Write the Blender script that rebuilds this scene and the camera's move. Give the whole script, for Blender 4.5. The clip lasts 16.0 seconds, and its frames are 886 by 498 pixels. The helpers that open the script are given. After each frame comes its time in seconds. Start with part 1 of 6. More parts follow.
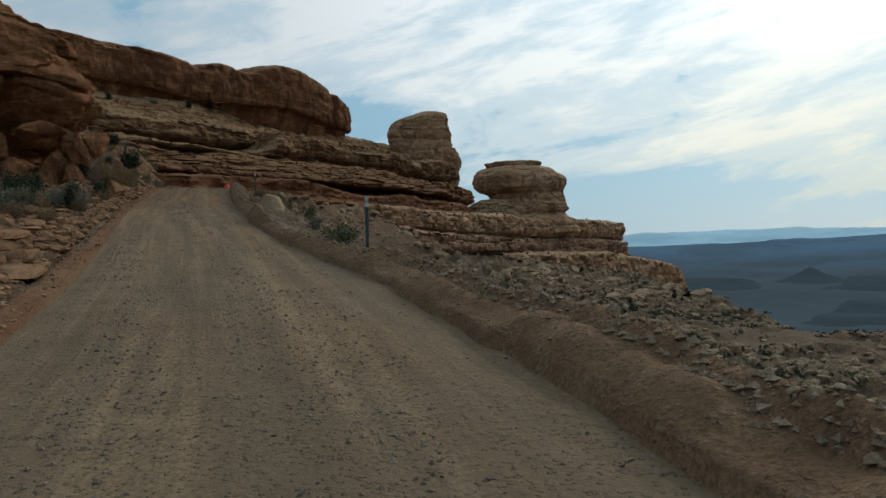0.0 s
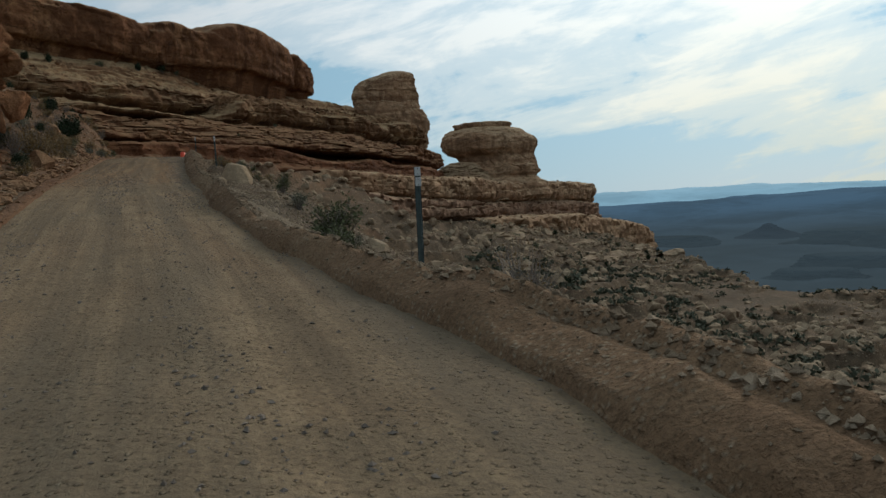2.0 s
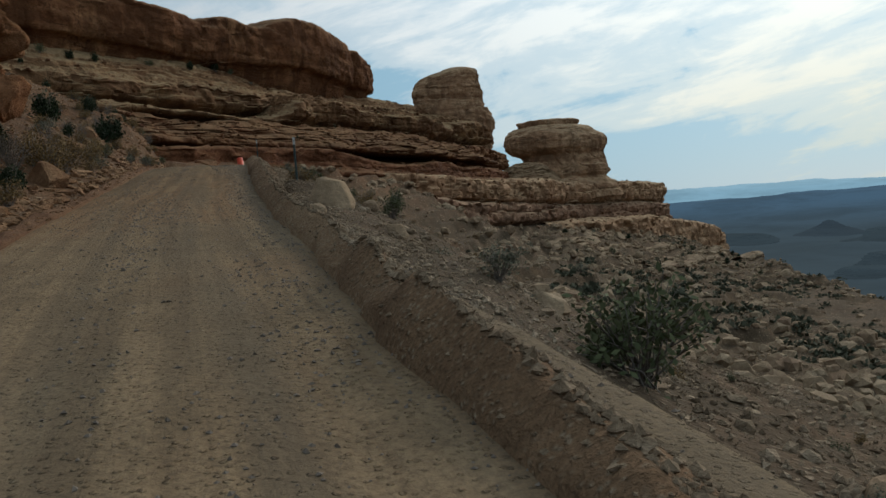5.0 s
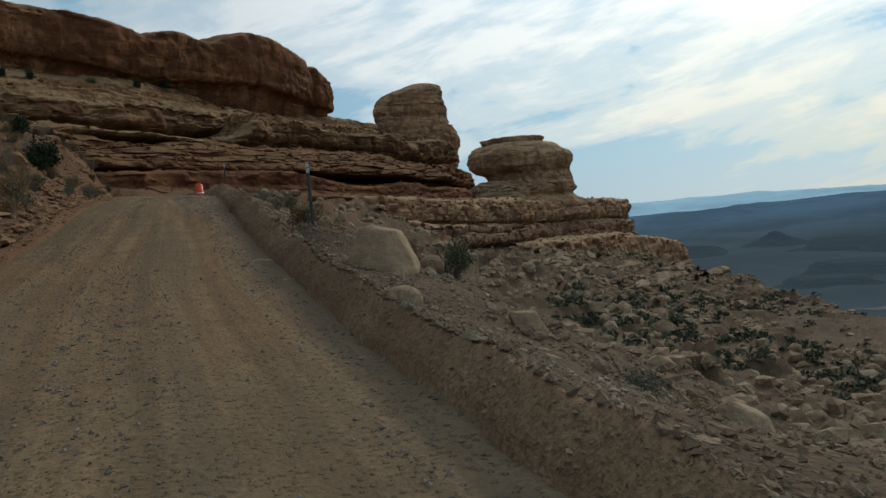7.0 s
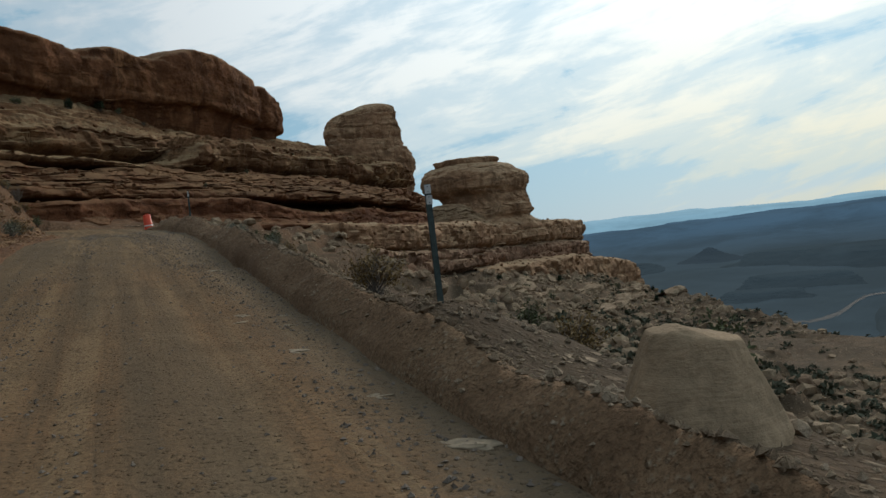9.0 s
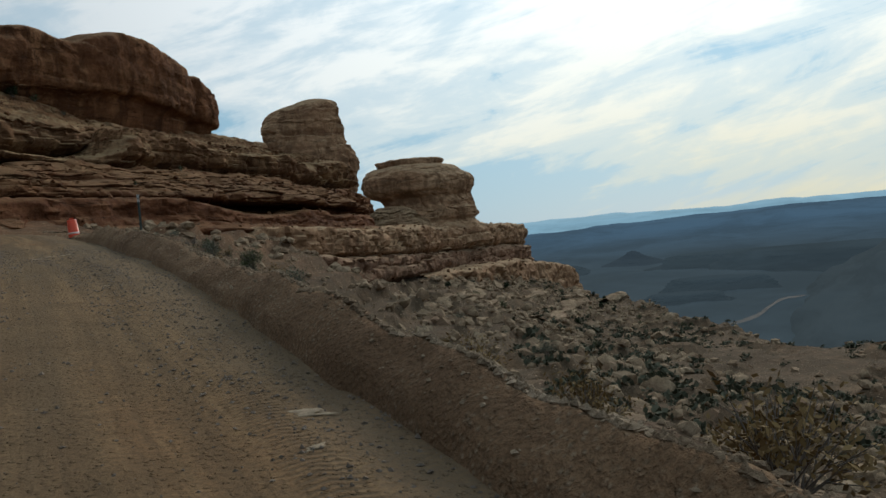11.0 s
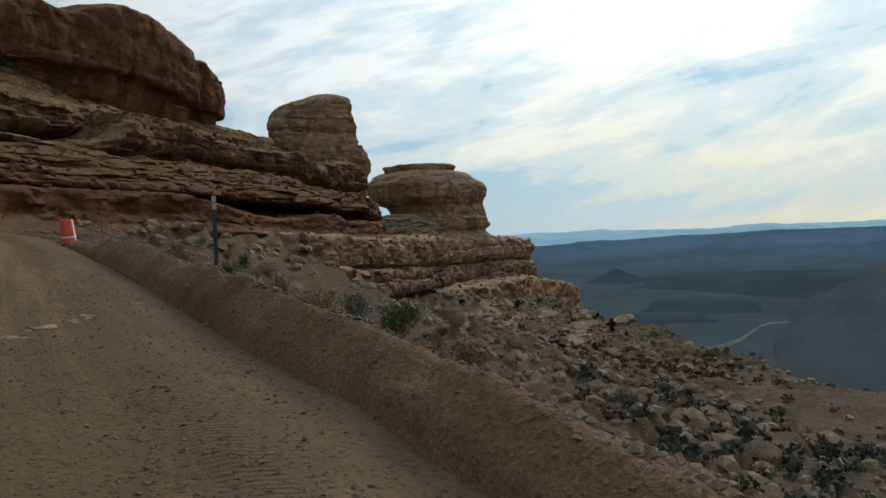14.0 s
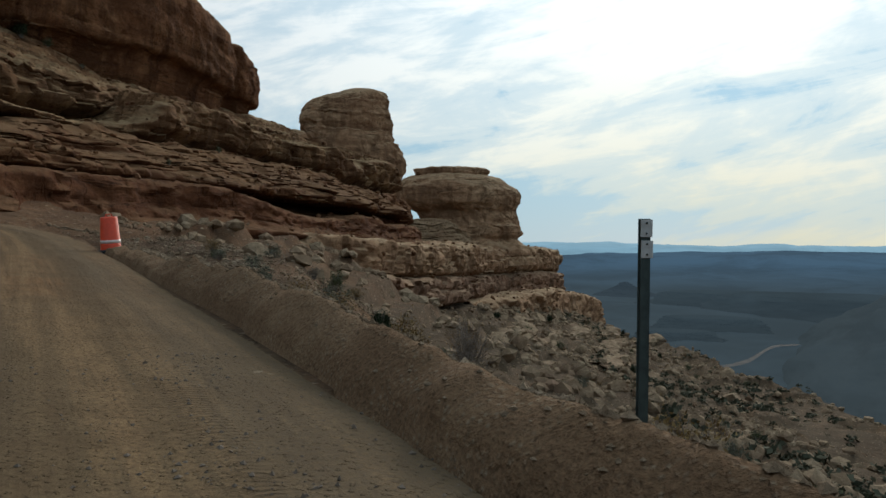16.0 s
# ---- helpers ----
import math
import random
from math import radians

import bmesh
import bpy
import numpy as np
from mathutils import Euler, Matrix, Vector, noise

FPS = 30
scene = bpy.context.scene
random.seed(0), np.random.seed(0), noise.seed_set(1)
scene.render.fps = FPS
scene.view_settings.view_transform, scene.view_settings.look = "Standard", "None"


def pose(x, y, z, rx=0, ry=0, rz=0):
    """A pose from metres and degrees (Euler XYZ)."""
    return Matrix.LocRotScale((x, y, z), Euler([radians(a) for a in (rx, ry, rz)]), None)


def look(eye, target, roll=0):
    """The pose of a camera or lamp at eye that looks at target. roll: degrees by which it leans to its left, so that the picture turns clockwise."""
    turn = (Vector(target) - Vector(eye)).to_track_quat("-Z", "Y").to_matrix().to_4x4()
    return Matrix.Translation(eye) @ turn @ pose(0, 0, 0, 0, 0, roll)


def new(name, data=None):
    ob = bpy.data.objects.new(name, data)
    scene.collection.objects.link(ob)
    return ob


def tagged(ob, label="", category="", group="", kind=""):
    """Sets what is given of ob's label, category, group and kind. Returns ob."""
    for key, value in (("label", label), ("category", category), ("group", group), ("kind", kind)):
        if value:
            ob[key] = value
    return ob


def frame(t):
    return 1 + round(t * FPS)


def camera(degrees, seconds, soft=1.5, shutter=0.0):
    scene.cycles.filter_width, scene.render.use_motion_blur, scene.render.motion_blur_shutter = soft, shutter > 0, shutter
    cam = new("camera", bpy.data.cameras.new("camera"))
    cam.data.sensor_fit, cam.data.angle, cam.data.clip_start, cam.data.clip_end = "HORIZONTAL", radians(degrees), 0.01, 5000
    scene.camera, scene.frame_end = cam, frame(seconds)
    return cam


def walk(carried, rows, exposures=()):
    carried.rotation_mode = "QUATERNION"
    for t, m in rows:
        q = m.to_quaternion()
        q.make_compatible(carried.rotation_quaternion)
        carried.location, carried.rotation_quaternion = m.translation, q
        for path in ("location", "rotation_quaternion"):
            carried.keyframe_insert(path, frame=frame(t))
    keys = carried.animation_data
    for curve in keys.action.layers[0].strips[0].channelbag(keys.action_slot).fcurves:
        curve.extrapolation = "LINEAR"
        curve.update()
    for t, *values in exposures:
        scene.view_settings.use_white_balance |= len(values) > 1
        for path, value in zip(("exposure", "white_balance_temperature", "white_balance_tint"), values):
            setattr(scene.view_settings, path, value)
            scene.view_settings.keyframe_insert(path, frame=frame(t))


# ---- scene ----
cam = camera(57.1, 16.0)
PATH = [
    (0, (0.225, 1.885, 1.551), (0.209, 3.885, 1.531), -1.8),
    (0.5, (-0.189, 3.602, 1.687), (-0.211, 5.602, 1.657), -1.0),
    (1, (-0.545, 5.344, 1.818), (-0.463, 7.341, 1.741), -3.4),
    (1.5, (-1.004, 7.051, 1.947), (-0.906, 9.047, 1.866), -4.9),
    (2, (-1.511, 8.895, 2.075), (-1.441, 10.89, 1.962), -3.1),
    (2.5, (-2.086, 10.797, 2.243), (-2.012, 12.792, 2.12), -2.5),
    (3, (-2.755, 12.856, 2.404), (-2.735, 14.856, 2.372), -1.5),
    (3.5, (-3.418, 14.927, 2.534), (-3.449, 16.924, 2.443), -2.3),
    (5.8, (-6.137, 23.381, 3.577), (-6.174, 25.377, 3.46), -4.2),
    (6, (-6.438, 24.129, 3.668), (-6.456, 26.125, 3.545), -3.9),
    (6.5, (-7.206, 26.14, 3.884), (-7.201, 28.136, 3.757), -4.9),
    (7, (-7.994, 28.348, 4.123), (-7.925, 30.345, 4.053), -4.9),
    (7.5, (-8.751, 30.411, 4.358), (-8.652, 32.408, 4.332), -4.4),
    (8, (-9.494, 32.486, 4.558), (-9.326, 34.479, 4.563), -5.1),
    (8.5, (-10.237, 34.508, 4.761), (-10.051, 36.5, 4.738), -6.3),
    (9, (-10.985, 36.562, 4.973), (-10.766, 38.55, 4.945), -6.1),
    (9.5, (-11.695, 38.697, 5.167), (-11.474, 40.684, 5.111), -7.8),
    (9.7, (-11.958, 39.533, 5.252), (-11.663, 41.51, 5.188), -7.8),
    (11.8, (-14.281, 48.249, 6.379), (-13.86, 50.204, 6.342), -5.2),
    (12, (-14.497, 49.039, 6.439), (-14.032, 50.983, 6.376), -5.8),
    (12.5, (-15.009, 50.991, 6.605), (-14.526, 52.93, 6.521), -3.8),
    (13, (-15.53, 52.931, 6.781), (-15.031, 54.867, 6.726), -4.3),
    (13.5, (-16.092, 54.954, 6.959), (-15.64, 56.902, 6.923), -2.6),
    (14, (-16.687, 57.114, 7.123), (-16.249, 59.065, 7.096), -2.5),
    (14.5, (-17.349, 59.166, 7.32), (-16.914, 61.118, 7.324), -0.1),
    (15, (-18.063, 61.429, 7.492), (-17.678, 63.392, 7.508), 1.3),
    (15.5, (-18.788, 63.771, 7.645), (-18.4, 65.733, 7.662), 1.5),
    (16, (-19.495, 66.325, 7.818), (-19.075, 68.281, 7.801), 0.4),
]
walk(cam, [(t, look(eye, target, roll)) for t, eye, target, roll in PATH])

# ---- sky, sun ----
SUN_AZ, SUN_EL = radians(31), radians(25)      # azimuth from +y towards +x
SUN_DIR = Vector((math.sin(SUN_AZ) * math.cos(SUN_EL), math.cos(SUN_AZ) * math.cos(SUN_EL), math.sin(SUN_EL)))


class Nodes:
    """Short way to write node trees."""

    def __init__(self, tree):
        self.t = tree
        tree.nodes.clear()

    def add(self, kind, **props):
        n = self.t.nodes.new(kind)
        if "operation" in props:
            n.operation = props["operation"]
        if "use_clamp" in props:
            n.use_clamp = props["use_clamp"]
        if "sky_type" in props:
            n.sky_type = props["sky_type"]
        if "sun_disc" in props:
            n.sun_disc = props["sun_disc"]
        if "data_type" in props:
            n.data_type = props["data_type"]
        if "blend_type" in props:
            n.blend_type = props["blend_type"]
        if "uv_map" in props:
            n.uv_map = props["uv_map"]
        if "attribute_name" in props:
            n.attribute_name = props["attribute_name"]
        return n

    def put(self, socket, value):
        if hasattr(value, "is_output") or hasattr(value, "is_linked"):
            self.t.links.new(value, socket)
        else:
            socket.default_value = value

    def math(self, op, a, b=None, c=None, clamp=False):
        n = self.add("ShaderNodeMath", operation=op, use_clamp=clamp)
        for i, v in enumerate((a, b, c)):
            if v is not None:
                self.put(n.inputs[i], v)
        return n.outputs[0]

    def noise(self, vec, scale, detail=4.0, rough=0.55, distortion=0.0):
        n = self.add("ShaderNodeTexNoise")
        self.put(n.inputs["Vector"], vec)
        n.inputs["Scale"].default_value, n.inputs["Detail"].default_value = scale, detail
        n.inputs["Roughness"].default_value, n.inputs["Distortion"].default_value = rough, distortion
        return n.outputs[0]

    def mapping(self, vec, scale=(1, 1, 1), rot=(0, 0, 0), loc=(0, 0, 0)):
        n = self.add("ShaderNodeMapping")
        self.put(n.inputs["Vector"], vec)
        n.inputs["Scale"].default_value, n.inputs["Rotation"].default_value, n.inputs["Location"].default_value = scale, rot, loc
        return n.outputs[0]

    def ramp(self, fac, stops, mode="LINEAR"):
        n = self.add("ShaderNodeValToRGB")
        n.color_ramp.interpolation = mode
        els = n.color_ramp.elements
        while len(els) < len(stops):
            els.new(0.5)
        for e, (p, c) in zip(els, stops):
            e.position = p
            e.color = (c, c, c, 1) if isinstance(c, (int, float)) else (*c, 1)
        self.put(n.inputs[0], fac)
        return n.outputs[0]

    def mix(self, fac, a, b, blend="MIX"):
        n = self.add("ShaderNodeMix", data_type="RGBA", blend_type=blend)
        self.put(n.inputs[0], fac)
        for i, v in ((6, a), (7, b)):
            self.put(n.inputs[i], (*v, 1) if isinstance(v, tuple) and len(v) == 3 else v)
        return n.outputs[2]

    def bump(self, height, strength, distance, normal=None):
        n = self.add("ShaderNodeBump")
        n.inputs["Strength"].default_value, n.inputs["Distance"].default_value = strength, distance
        self.put(n.inputs["Height"], height)
        if normal is not None:
            self.put(n.inputs["Normal"], normal)
        return n.outputs[0]


def make_sky():
    world = bpy.data.worlds.new("sky")
    scene.world = world
    world.use_nodes = True
    n = Nodes(world.node_tree)
    out, bg = n.add("ShaderNodeOutputWorld"), n.add("ShaderNodeBackground")
    sky = n.add("ShaderNodeTexSky", sky_type="NISHITA", sun_disc=False)
    sky.sun_elevation, sky.sun_rotation = SUN_EL, SUN_AZ
    sky.air_density, sky.dust_density = 1.0, 0.6
    d = n.add("ShaderNodeTexCoord").outputs["Generated"]
    sep = n.add("ShaderNodeSeparateXYZ")
    n.put(sep.inputs[0], d)
    x, y, z = sep.outputs
    az = n.math("ARCTAN2", x, y)
    el = n.math("ARCSINE", z)
    flat = n.add("ShaderNodeCombineXYZ")
    n.put(flat.inputs[0], az)
    n.put(flat.inputs[1], el)
    v = flat.outputs[0]
    turned = n.mapping(v, (1, 1, 1), (0, 0, radians(-11)))
    big = n.noise(n.mapping(turned, (2.0, 5.5, 1), (0, 0, 0), (1.35, 0.55, 0)), 1.0, 5, 0.55, 0.5)
    streak = n.noise(n.mapping(turned, (3.0, 19.0, 1), (0, 0, 0), (0.4, 2.3, 0)), 1.0, 7, 0.6, 0.7)
    puffs = n.noise(n.mapping(turned, (8.0, 18.0, 1), (0, 0, 0), (2.0, 5.0, 0)), 1.0, 6, 0.62, 0.5)
    cover = n.math("ADD", n.math("ADD", n.math("MULTIPLY", big, 0.40), n.math("MULTIPLY", streak, 0.38)), n.math("MULTIPLY", puffs, 0.28))
    sun = n.add("ShaderNodeVectorMath", operation="DOT_PRODUCT")
    n.put(sun.inputs[0], d)
    sun.inputs[1].default_value = SUN_DIR
    dot = sun.outputs["Value"]
    near = n.math("POWER", n.math("MAXIMUM", dot, 0.0), 6.0)
    side = n.math("ADD", n.math("MULTIPLY", dot, 0.5), 0.5)
    low = n.math("POWER", n.math("SUBTRACT", 1.0, n.math("MAXIMUM", z, 0.0)), 7.0)
    # an open blue gap low over the valley, and thick cloud round the sun
    gx, gy = n.math("DIVIDE", n.math("SUBTRACT", az, 0.24), 0.16), n.math("DIVIDE", n.math("SUBTRACT", el, 0.035), 0.042)
    gap = n.math("POWER", 2.718, n.math("MULTIPLY", n.math("ADD", n.math("MULTIPLY", gx, gx), n.math("MULTIPLY", gy, gy)), -1.0))
    core = n.math("POWER", n.math("MAXIMUM", dot, 0.0), 26.0)
    cover = n.math("ADD", cover, n.math("SUBTRACT", n.math("ADD", n.math("MULTIPLY", core, 0.07), n.math("MULTIPLY", n.math("MULTIPLY", near, low), 0.035)), n.math("ADD", n.math("MULTIPLY", low, 0.03), n.math("MULTIPLY", gap, 0.16))))
    bx = n.math("DIVIDE", n.math("ADD", az, 0.62), 0.48)
    bank = n.math("POWER", 2.718, n.math("MULTIPLY", n.math("MULTIPLY", bx, bx), -1.0))
    cover = n.math("ADD", cover, n.math("MULTIPLY", bank, 0.035))
    mask = n.ramp(cover, ((0.43, 0.0), (0.495, 0.5), (0.59, 1.0)), "EASE")
    glow = n.math("MULTIPLY", n.math("MULTIPLY", near, low), 1.3, clamp=True)
    tone = n.mix(glow, n.mix(side, (0.62, 0.86, 1.12), (0.89, 0.965, 1.0)), (1.0, 0.935, 0.61))
    gain = n.math("ADD", n.math("MULTIPLY", side, CLOUD_SIDE), n.math("ADD", CLOUD_LOW, n.math("MULTIPLY", near, CLOUD_NEAR)))
    gain = n.math("MULTIPLY", gain, n.math("SUBTRACT", 1.0, n.math("MULTIPLY", glow, 0.42)))
    # thicker grey cloud over the cliff
    gain = n.math("MULTIPLY", gain, n.math("SUBTRACT", 1.0, n.math("MULTIPLY", bank, 0.36)))
    cloud = n.mix(1.0, tone, n.mix(1.0, (1, 1, 1), gain, "MULTIPLY"), "MULTIPLY")
    dim = n.math("ADD", n.math("MULTIPLY", side, 0.12), n.math("ADD", 0.29, n.math("MULTIPLY", near, 0.26)))
    veil = n.mix(1.0, n.mix(glow, (0.56, 0.98, 1.28), (0.68, 0.97, 1.12)), n.mix(1.0, (1, 1, 1), dim, "MULTIPLY"), "MULTIPLY")
    blue = n.mix(0.92, n.mix(1.0, sky.outputs[0], (SKY_GAIN, SKY_GAIN, SKY_GAIN), "MULTIPLY"), veil)
    colour = n.mix(mask, blue, cloud)
    n.put(bg.inputs["Color"], colour)
    bg.inputs["Strength"].default_value = 1.0
    n.put(out.inputs["Surface"], bg.outputs[0])


CLOUD_LOW, CLOUD_SIDE, CLOUD_NEAR, SKY_GAIN = 0.70, 0.12, 0.42, 0.08
make_sky()
sun_lamp = new("sun", bpy.data.lights.new("sun", "SUN"))
sun_lamp.data.energy, sun_lamp.data.angle, sun_lamp.data.color = 1.6, radians(14), (1.0, 0.91, 0.78)
sun_lamp.matrix_world = look((0, 0, 50), Vector((0, 0, 50)) - SUN_DIR)
scene.view_settings.exposure = 0.07

# ---- numbers and noise ----


def hash3(ix, iy, iz, seed):
    h = (ix.astype(np.int64) * 374761393 + iy.astype(np.int64) * 668265263 + iz.astype(np.int64) * 2147483647 + seed * 1274126177) & 0xFFFFFFFF
    h = ((h ^ (h >> 13)) * 1274126177) & 0xFFFFFFFF
    h = ((h ^ (h >> 16)) * 2246822519) & 0xFFFFFFFF
    return ((h ^ (h >> 15)) & 0xFFFFFF) / float(0x7FFFFF) - 1.0


def vnoise(x, y, z=0.0, seed=0):
    """Smooth value noise from -1 to 1, on arrays."""
    x, y, z = np.broadcast_arrays(np.asarray(x, float), np.asarray(y, float), np.asarray(z, float))
    ix, iy, iz = np.floor(x), np.floor(y), np.floor(z)
    fx, fy, fz = x - ix, y - iy, z - iz
    fx, fy, fz = (f * f * (3 - 2 * f) for f in (fx, fy, fz))
    res = 0
    for dx in (0, 1):
        for dy in (0, 1):
            for dz in (0, 1):
                w = (fx if dx else 1 - fx) * (fy if dy else 1 - fy) * (fz if dz else 1 - fz)
                res = res + w * hash3(ix + dx, iy + dy, iz + dz, seed)
    return res


def fbm(x, y, z=0.0, octaves=4, seed=0, gain=0.5):
    total, amp = 0, 1.0
    for o in range(octaves):
        k = 2.03 ** o
        total = total + amp * vnoise(x * k + 17.3 * o, y * k - 9.1 * o, np.asarray(z) * k, seed + o)
        amp *= gain
    return total


def spline(points, u):
    """Catmull-Rom through the rows of points, at parameters u in rows."""
    p = np.asarray(points, float)
    p = np.vstack([2 * p[0] - p[1], p, 2 * p[-1] - p[-2]])
    u = np.clip(u, 0, len(p) - 3 - 1e-9)
    i = u.astype(int)
    f = (u - i)[:, None]
    a, b, c, d = p[i], p[i + 1], p[i + 2], p[i + 3]
    return 0.5 * (2 * b + (c - a) * f + (2 * a - 5 * b + 4 * c - d) * f ** 2 + (3 * b - a - 3 * c + d) * f ** 3)


def even(points, step, dims=2):
    """The spline through points, resampled at even steps along its first dims columns."""
    fine = spline(points, np.linspace(0, len(points) - 1, 60 * len(points)))
    run = np.concatenate([[0], np.cumsum(np.linalg.norm(np.diff(fine[:, :dims], axis=0), axis=1))])
    at = np.linspace(0, run[-1], max(2, int(run[-1] / step) + 1))
    return np.stack([np.interp(at, run, fine[:, k]) for k in range(fine.shape[1])], 1), at


def mesh_from(name, verts, faces, smooth=True, sharp=0):
    me = bpy.data.meshes.new(name)
    verts, faces = np.asarray(verts, np.float32), np.asarray(faces, np.int32)
    k = faces.shape[1]
    me.vertices.add(len(verts))
    me.vertices.foreach_set("co", verts.ravel())
    me.loops.add(faces.size)
    me.loops.foreach_set("vertex_index", faces.ravel())
    me.polygons.add(len(faces))
    me.polygons.foreach_set("loop_start", np.arange(0, faces.size, k, dtype=np.int32))
    me.polygons.foreach_set("use_smooth", np.full(len(faces), smooth))
    me.update(calc_edges=True)
    if sharp:
        me.set_sharp_from_angle(angle=radians(sharp))
    return me


def grid_faces(n, m, wrap=False):
    i, j = np.meshgrid(np.arange(n - 1), np.arange(m if wrap else m - 1), indexing="ij")
    a, b = i * m + j, i * m + (j + 1) % m
    return np.stack([a, b, b + m, a + m], -1).reshape(-1, 4)


def thing(name, me, material, label="", category="", kind="", group=""):
    ob = new(name, me)
    if material is not None:
        me.materials.append(material)
    return tagged(ob, label, category, group, kind)


def part(name, me, material, parent, label=""):
    ob = new(name, me)
    if material is not None and not me.materials:
        me.materials.append(material)
    ob.parent = parent
    return tagged(ob, label)


def bm_mesh(name, bm, smooth=False):
    me = bpy.data.meshes.new(name)
    bm.to_mesh(me)
    bm.free()
    for p in me.polygons:
        p.use_smooth = smooth
    return me


# ---- materials ----


def surface(name, rough=0.9, gloss=0.06):
    m = bpy.data.materials.new(name)
    m.use_nodes = True
    n = Nodes(m.node_tree)
    out, b = n.add("ShaderNodeOutputMaterial"), n.add("ShaderNodeBsdfPrincipled")
    n.put(out.inputs["Surface"], b.outputs[0])
    b.inputs["Roughness"].default_value = rough
    b.inputs["Specular IOR Level"].default_value = gloss
    return m, n, b


def world_pos(n):
    return n.add("ShaderNodeNewGeometry").outputs["Position"]


def rock_material(name, light, mid, dark, band=0.6, streaks=0.5, bump=1.0, scale=1.0, cracks=0.75, pale_top=None, varnish=0.0, pits=1.0):
    """Layered sandstone: bedding in height, broad stains, dark run-off streaks, blotches, grain and pits."""
    m, n, b = surface(name, 0.92)
    p = world_pos(n)
    beds = n.noise(n.mapping(p, (0.035 * scale, 0.035 * scale, 0.75 * scale)), 1.0, 5, 0.65, 0.5)
    broad = n.noise(p, 0.10 * scale, 5, 0.6, 0.3)
    blotch = n.noise(p, 0.55 * scale, 5, 0.68, 0.6)
    fine = n.noise(p, 2.3 * scale, 6, 0.72)
    grain = n.noise(p, 11.0 * scale, 5, 0.7)
    c = n.ramp(n.math("ADD", n.math("MULTIPLY", beds, band), n.math("MULTIPLY", broad, 1 - band)),
               ((0.36, dark), (0.49, mid), (0.62, light)))
    c = n.mix(n.ramp(blotch, ((0.36, 0.7), (0.52, 0.0))), c, tuple(v * 0.5 for v in mid))
    c = n.mix(n.ramp(blotch, ((0.56, 0.0), (0.70, 0.5))), c, tuple(min(1, v * 1.18) for v in light))
    c = n.mix(n.ramp(fine, ((0.35, 0.5 * pits), (0.55, 0.0))), c, tuple(v * 0.5 for v in mid))
    bed = n.noise(n.mapping(p, (0.05 * scale, 0.05 * scale, 0.55 * scale), (0, 0, 0), (3, 8, 1)), 1.0, 5, 0.6, 0.6)
    split = n.noise(n.mapping(p, (0.22 * scale, 0.22 * scale, 0.07 * scale), (0, 0, 0), (9, 2, 4)), 1.0, 4, 0.6, 1.0)
    seam = n.ramp(n.math("ABSOLUTE", n.math("SUBTRACT", bed, 0.5)), ((0.0, 1.0), (0.016, 0.0)))
    joint = n.ramp(n.math("ABSOLUTE", n.math("SUBTRACT", split, 0.5)), ((0.0, 0.8), (0.010, 0.0)))
    crack = n.math("MULTIPLY", n.math("MAXIMUM", seam, joint), n.ramp(broad, ((0.38, 0.2), (0.55, 1.0))))
    c = n.mix(n.math("MULTIPLY", crack, cracks), c, tuple(v * 0.22 for v in dark))
    run = n.noise(n.mapping(p, (0.20 * scale, 0.20 * scale, 0.022 * scale)), 1.0, 6, 0.68, 0.4)
    c = n.mix(n.math("MULTIPLY", n.ramp(run, ((0.53, 0.0), (0.68, 1.0))), streaks), c, tuple(v * 0.30 for v in dark))
    c = n.mix(n.ramp(grain, ((0.32, 0.4), (0.58, 0.0))), c, tuple(v * 0.5 for v in dark))
    if pale_top:
        # level tops painted paler, for sand and sky light; desert varnish coats steep faces
        up = n.add("ShaderNodeSeparateXYZ")
        n.put(up.inputs[0], n.add("ShaderNodeNewGeometry").outputs["Normal"])
        lie = n.math("ADD", up.outputs[2], n.math("MULTIPLY", n.math("SUBTRACT", blotch, 0.5), 0.9))
        coat = n.noise(n.mapping(p, (0.34 * scale, 0.34 * scale, 0.05 * scale), (0, 0, 0), (5, 1, 2)), 1.0, 5, 0.62, 0.3)
        c = n.mix(n.math("MULTIPLY", n.math("MULTIPLY", n.ramp(coat, ((0.44, 0.0), (0.58, 1.0))), n.ramp(lie, ((0.1, 1.0), (0.5, 0.0)))), varnish), c, tuple(v * 0.42 for v in mid))
        c = n.mix(n.ramp(lie, ((0.48, 0.0), (0.95, 0.6))), c, pale_top)
    n.put(b.inputs["Base Color"], c)
    cut = n.noise(n.mapping(p, (0.3 * scale, 0.3 * scale, 1.6 * scale)), 1.0, 6, 0.7, 0.8)
    nm = n.bump(cut, 0.55 * bump, 0.5)
    nm = n.bump(n.math("MULTIPLY", crack, -1.0), 0.7 * cracks, 0.3, nm)
    nm = n.bump(blotch, 0.5 * bump * pits, 0.5, nm)
    nm = n.bump(fine, 0.8 * bump * pits, 0.25, nm)
    nm = n.bump(grain, 0.6 * bump, 0.05, nm)
    n.put(b.inputs["Normal"], nm)
    return m


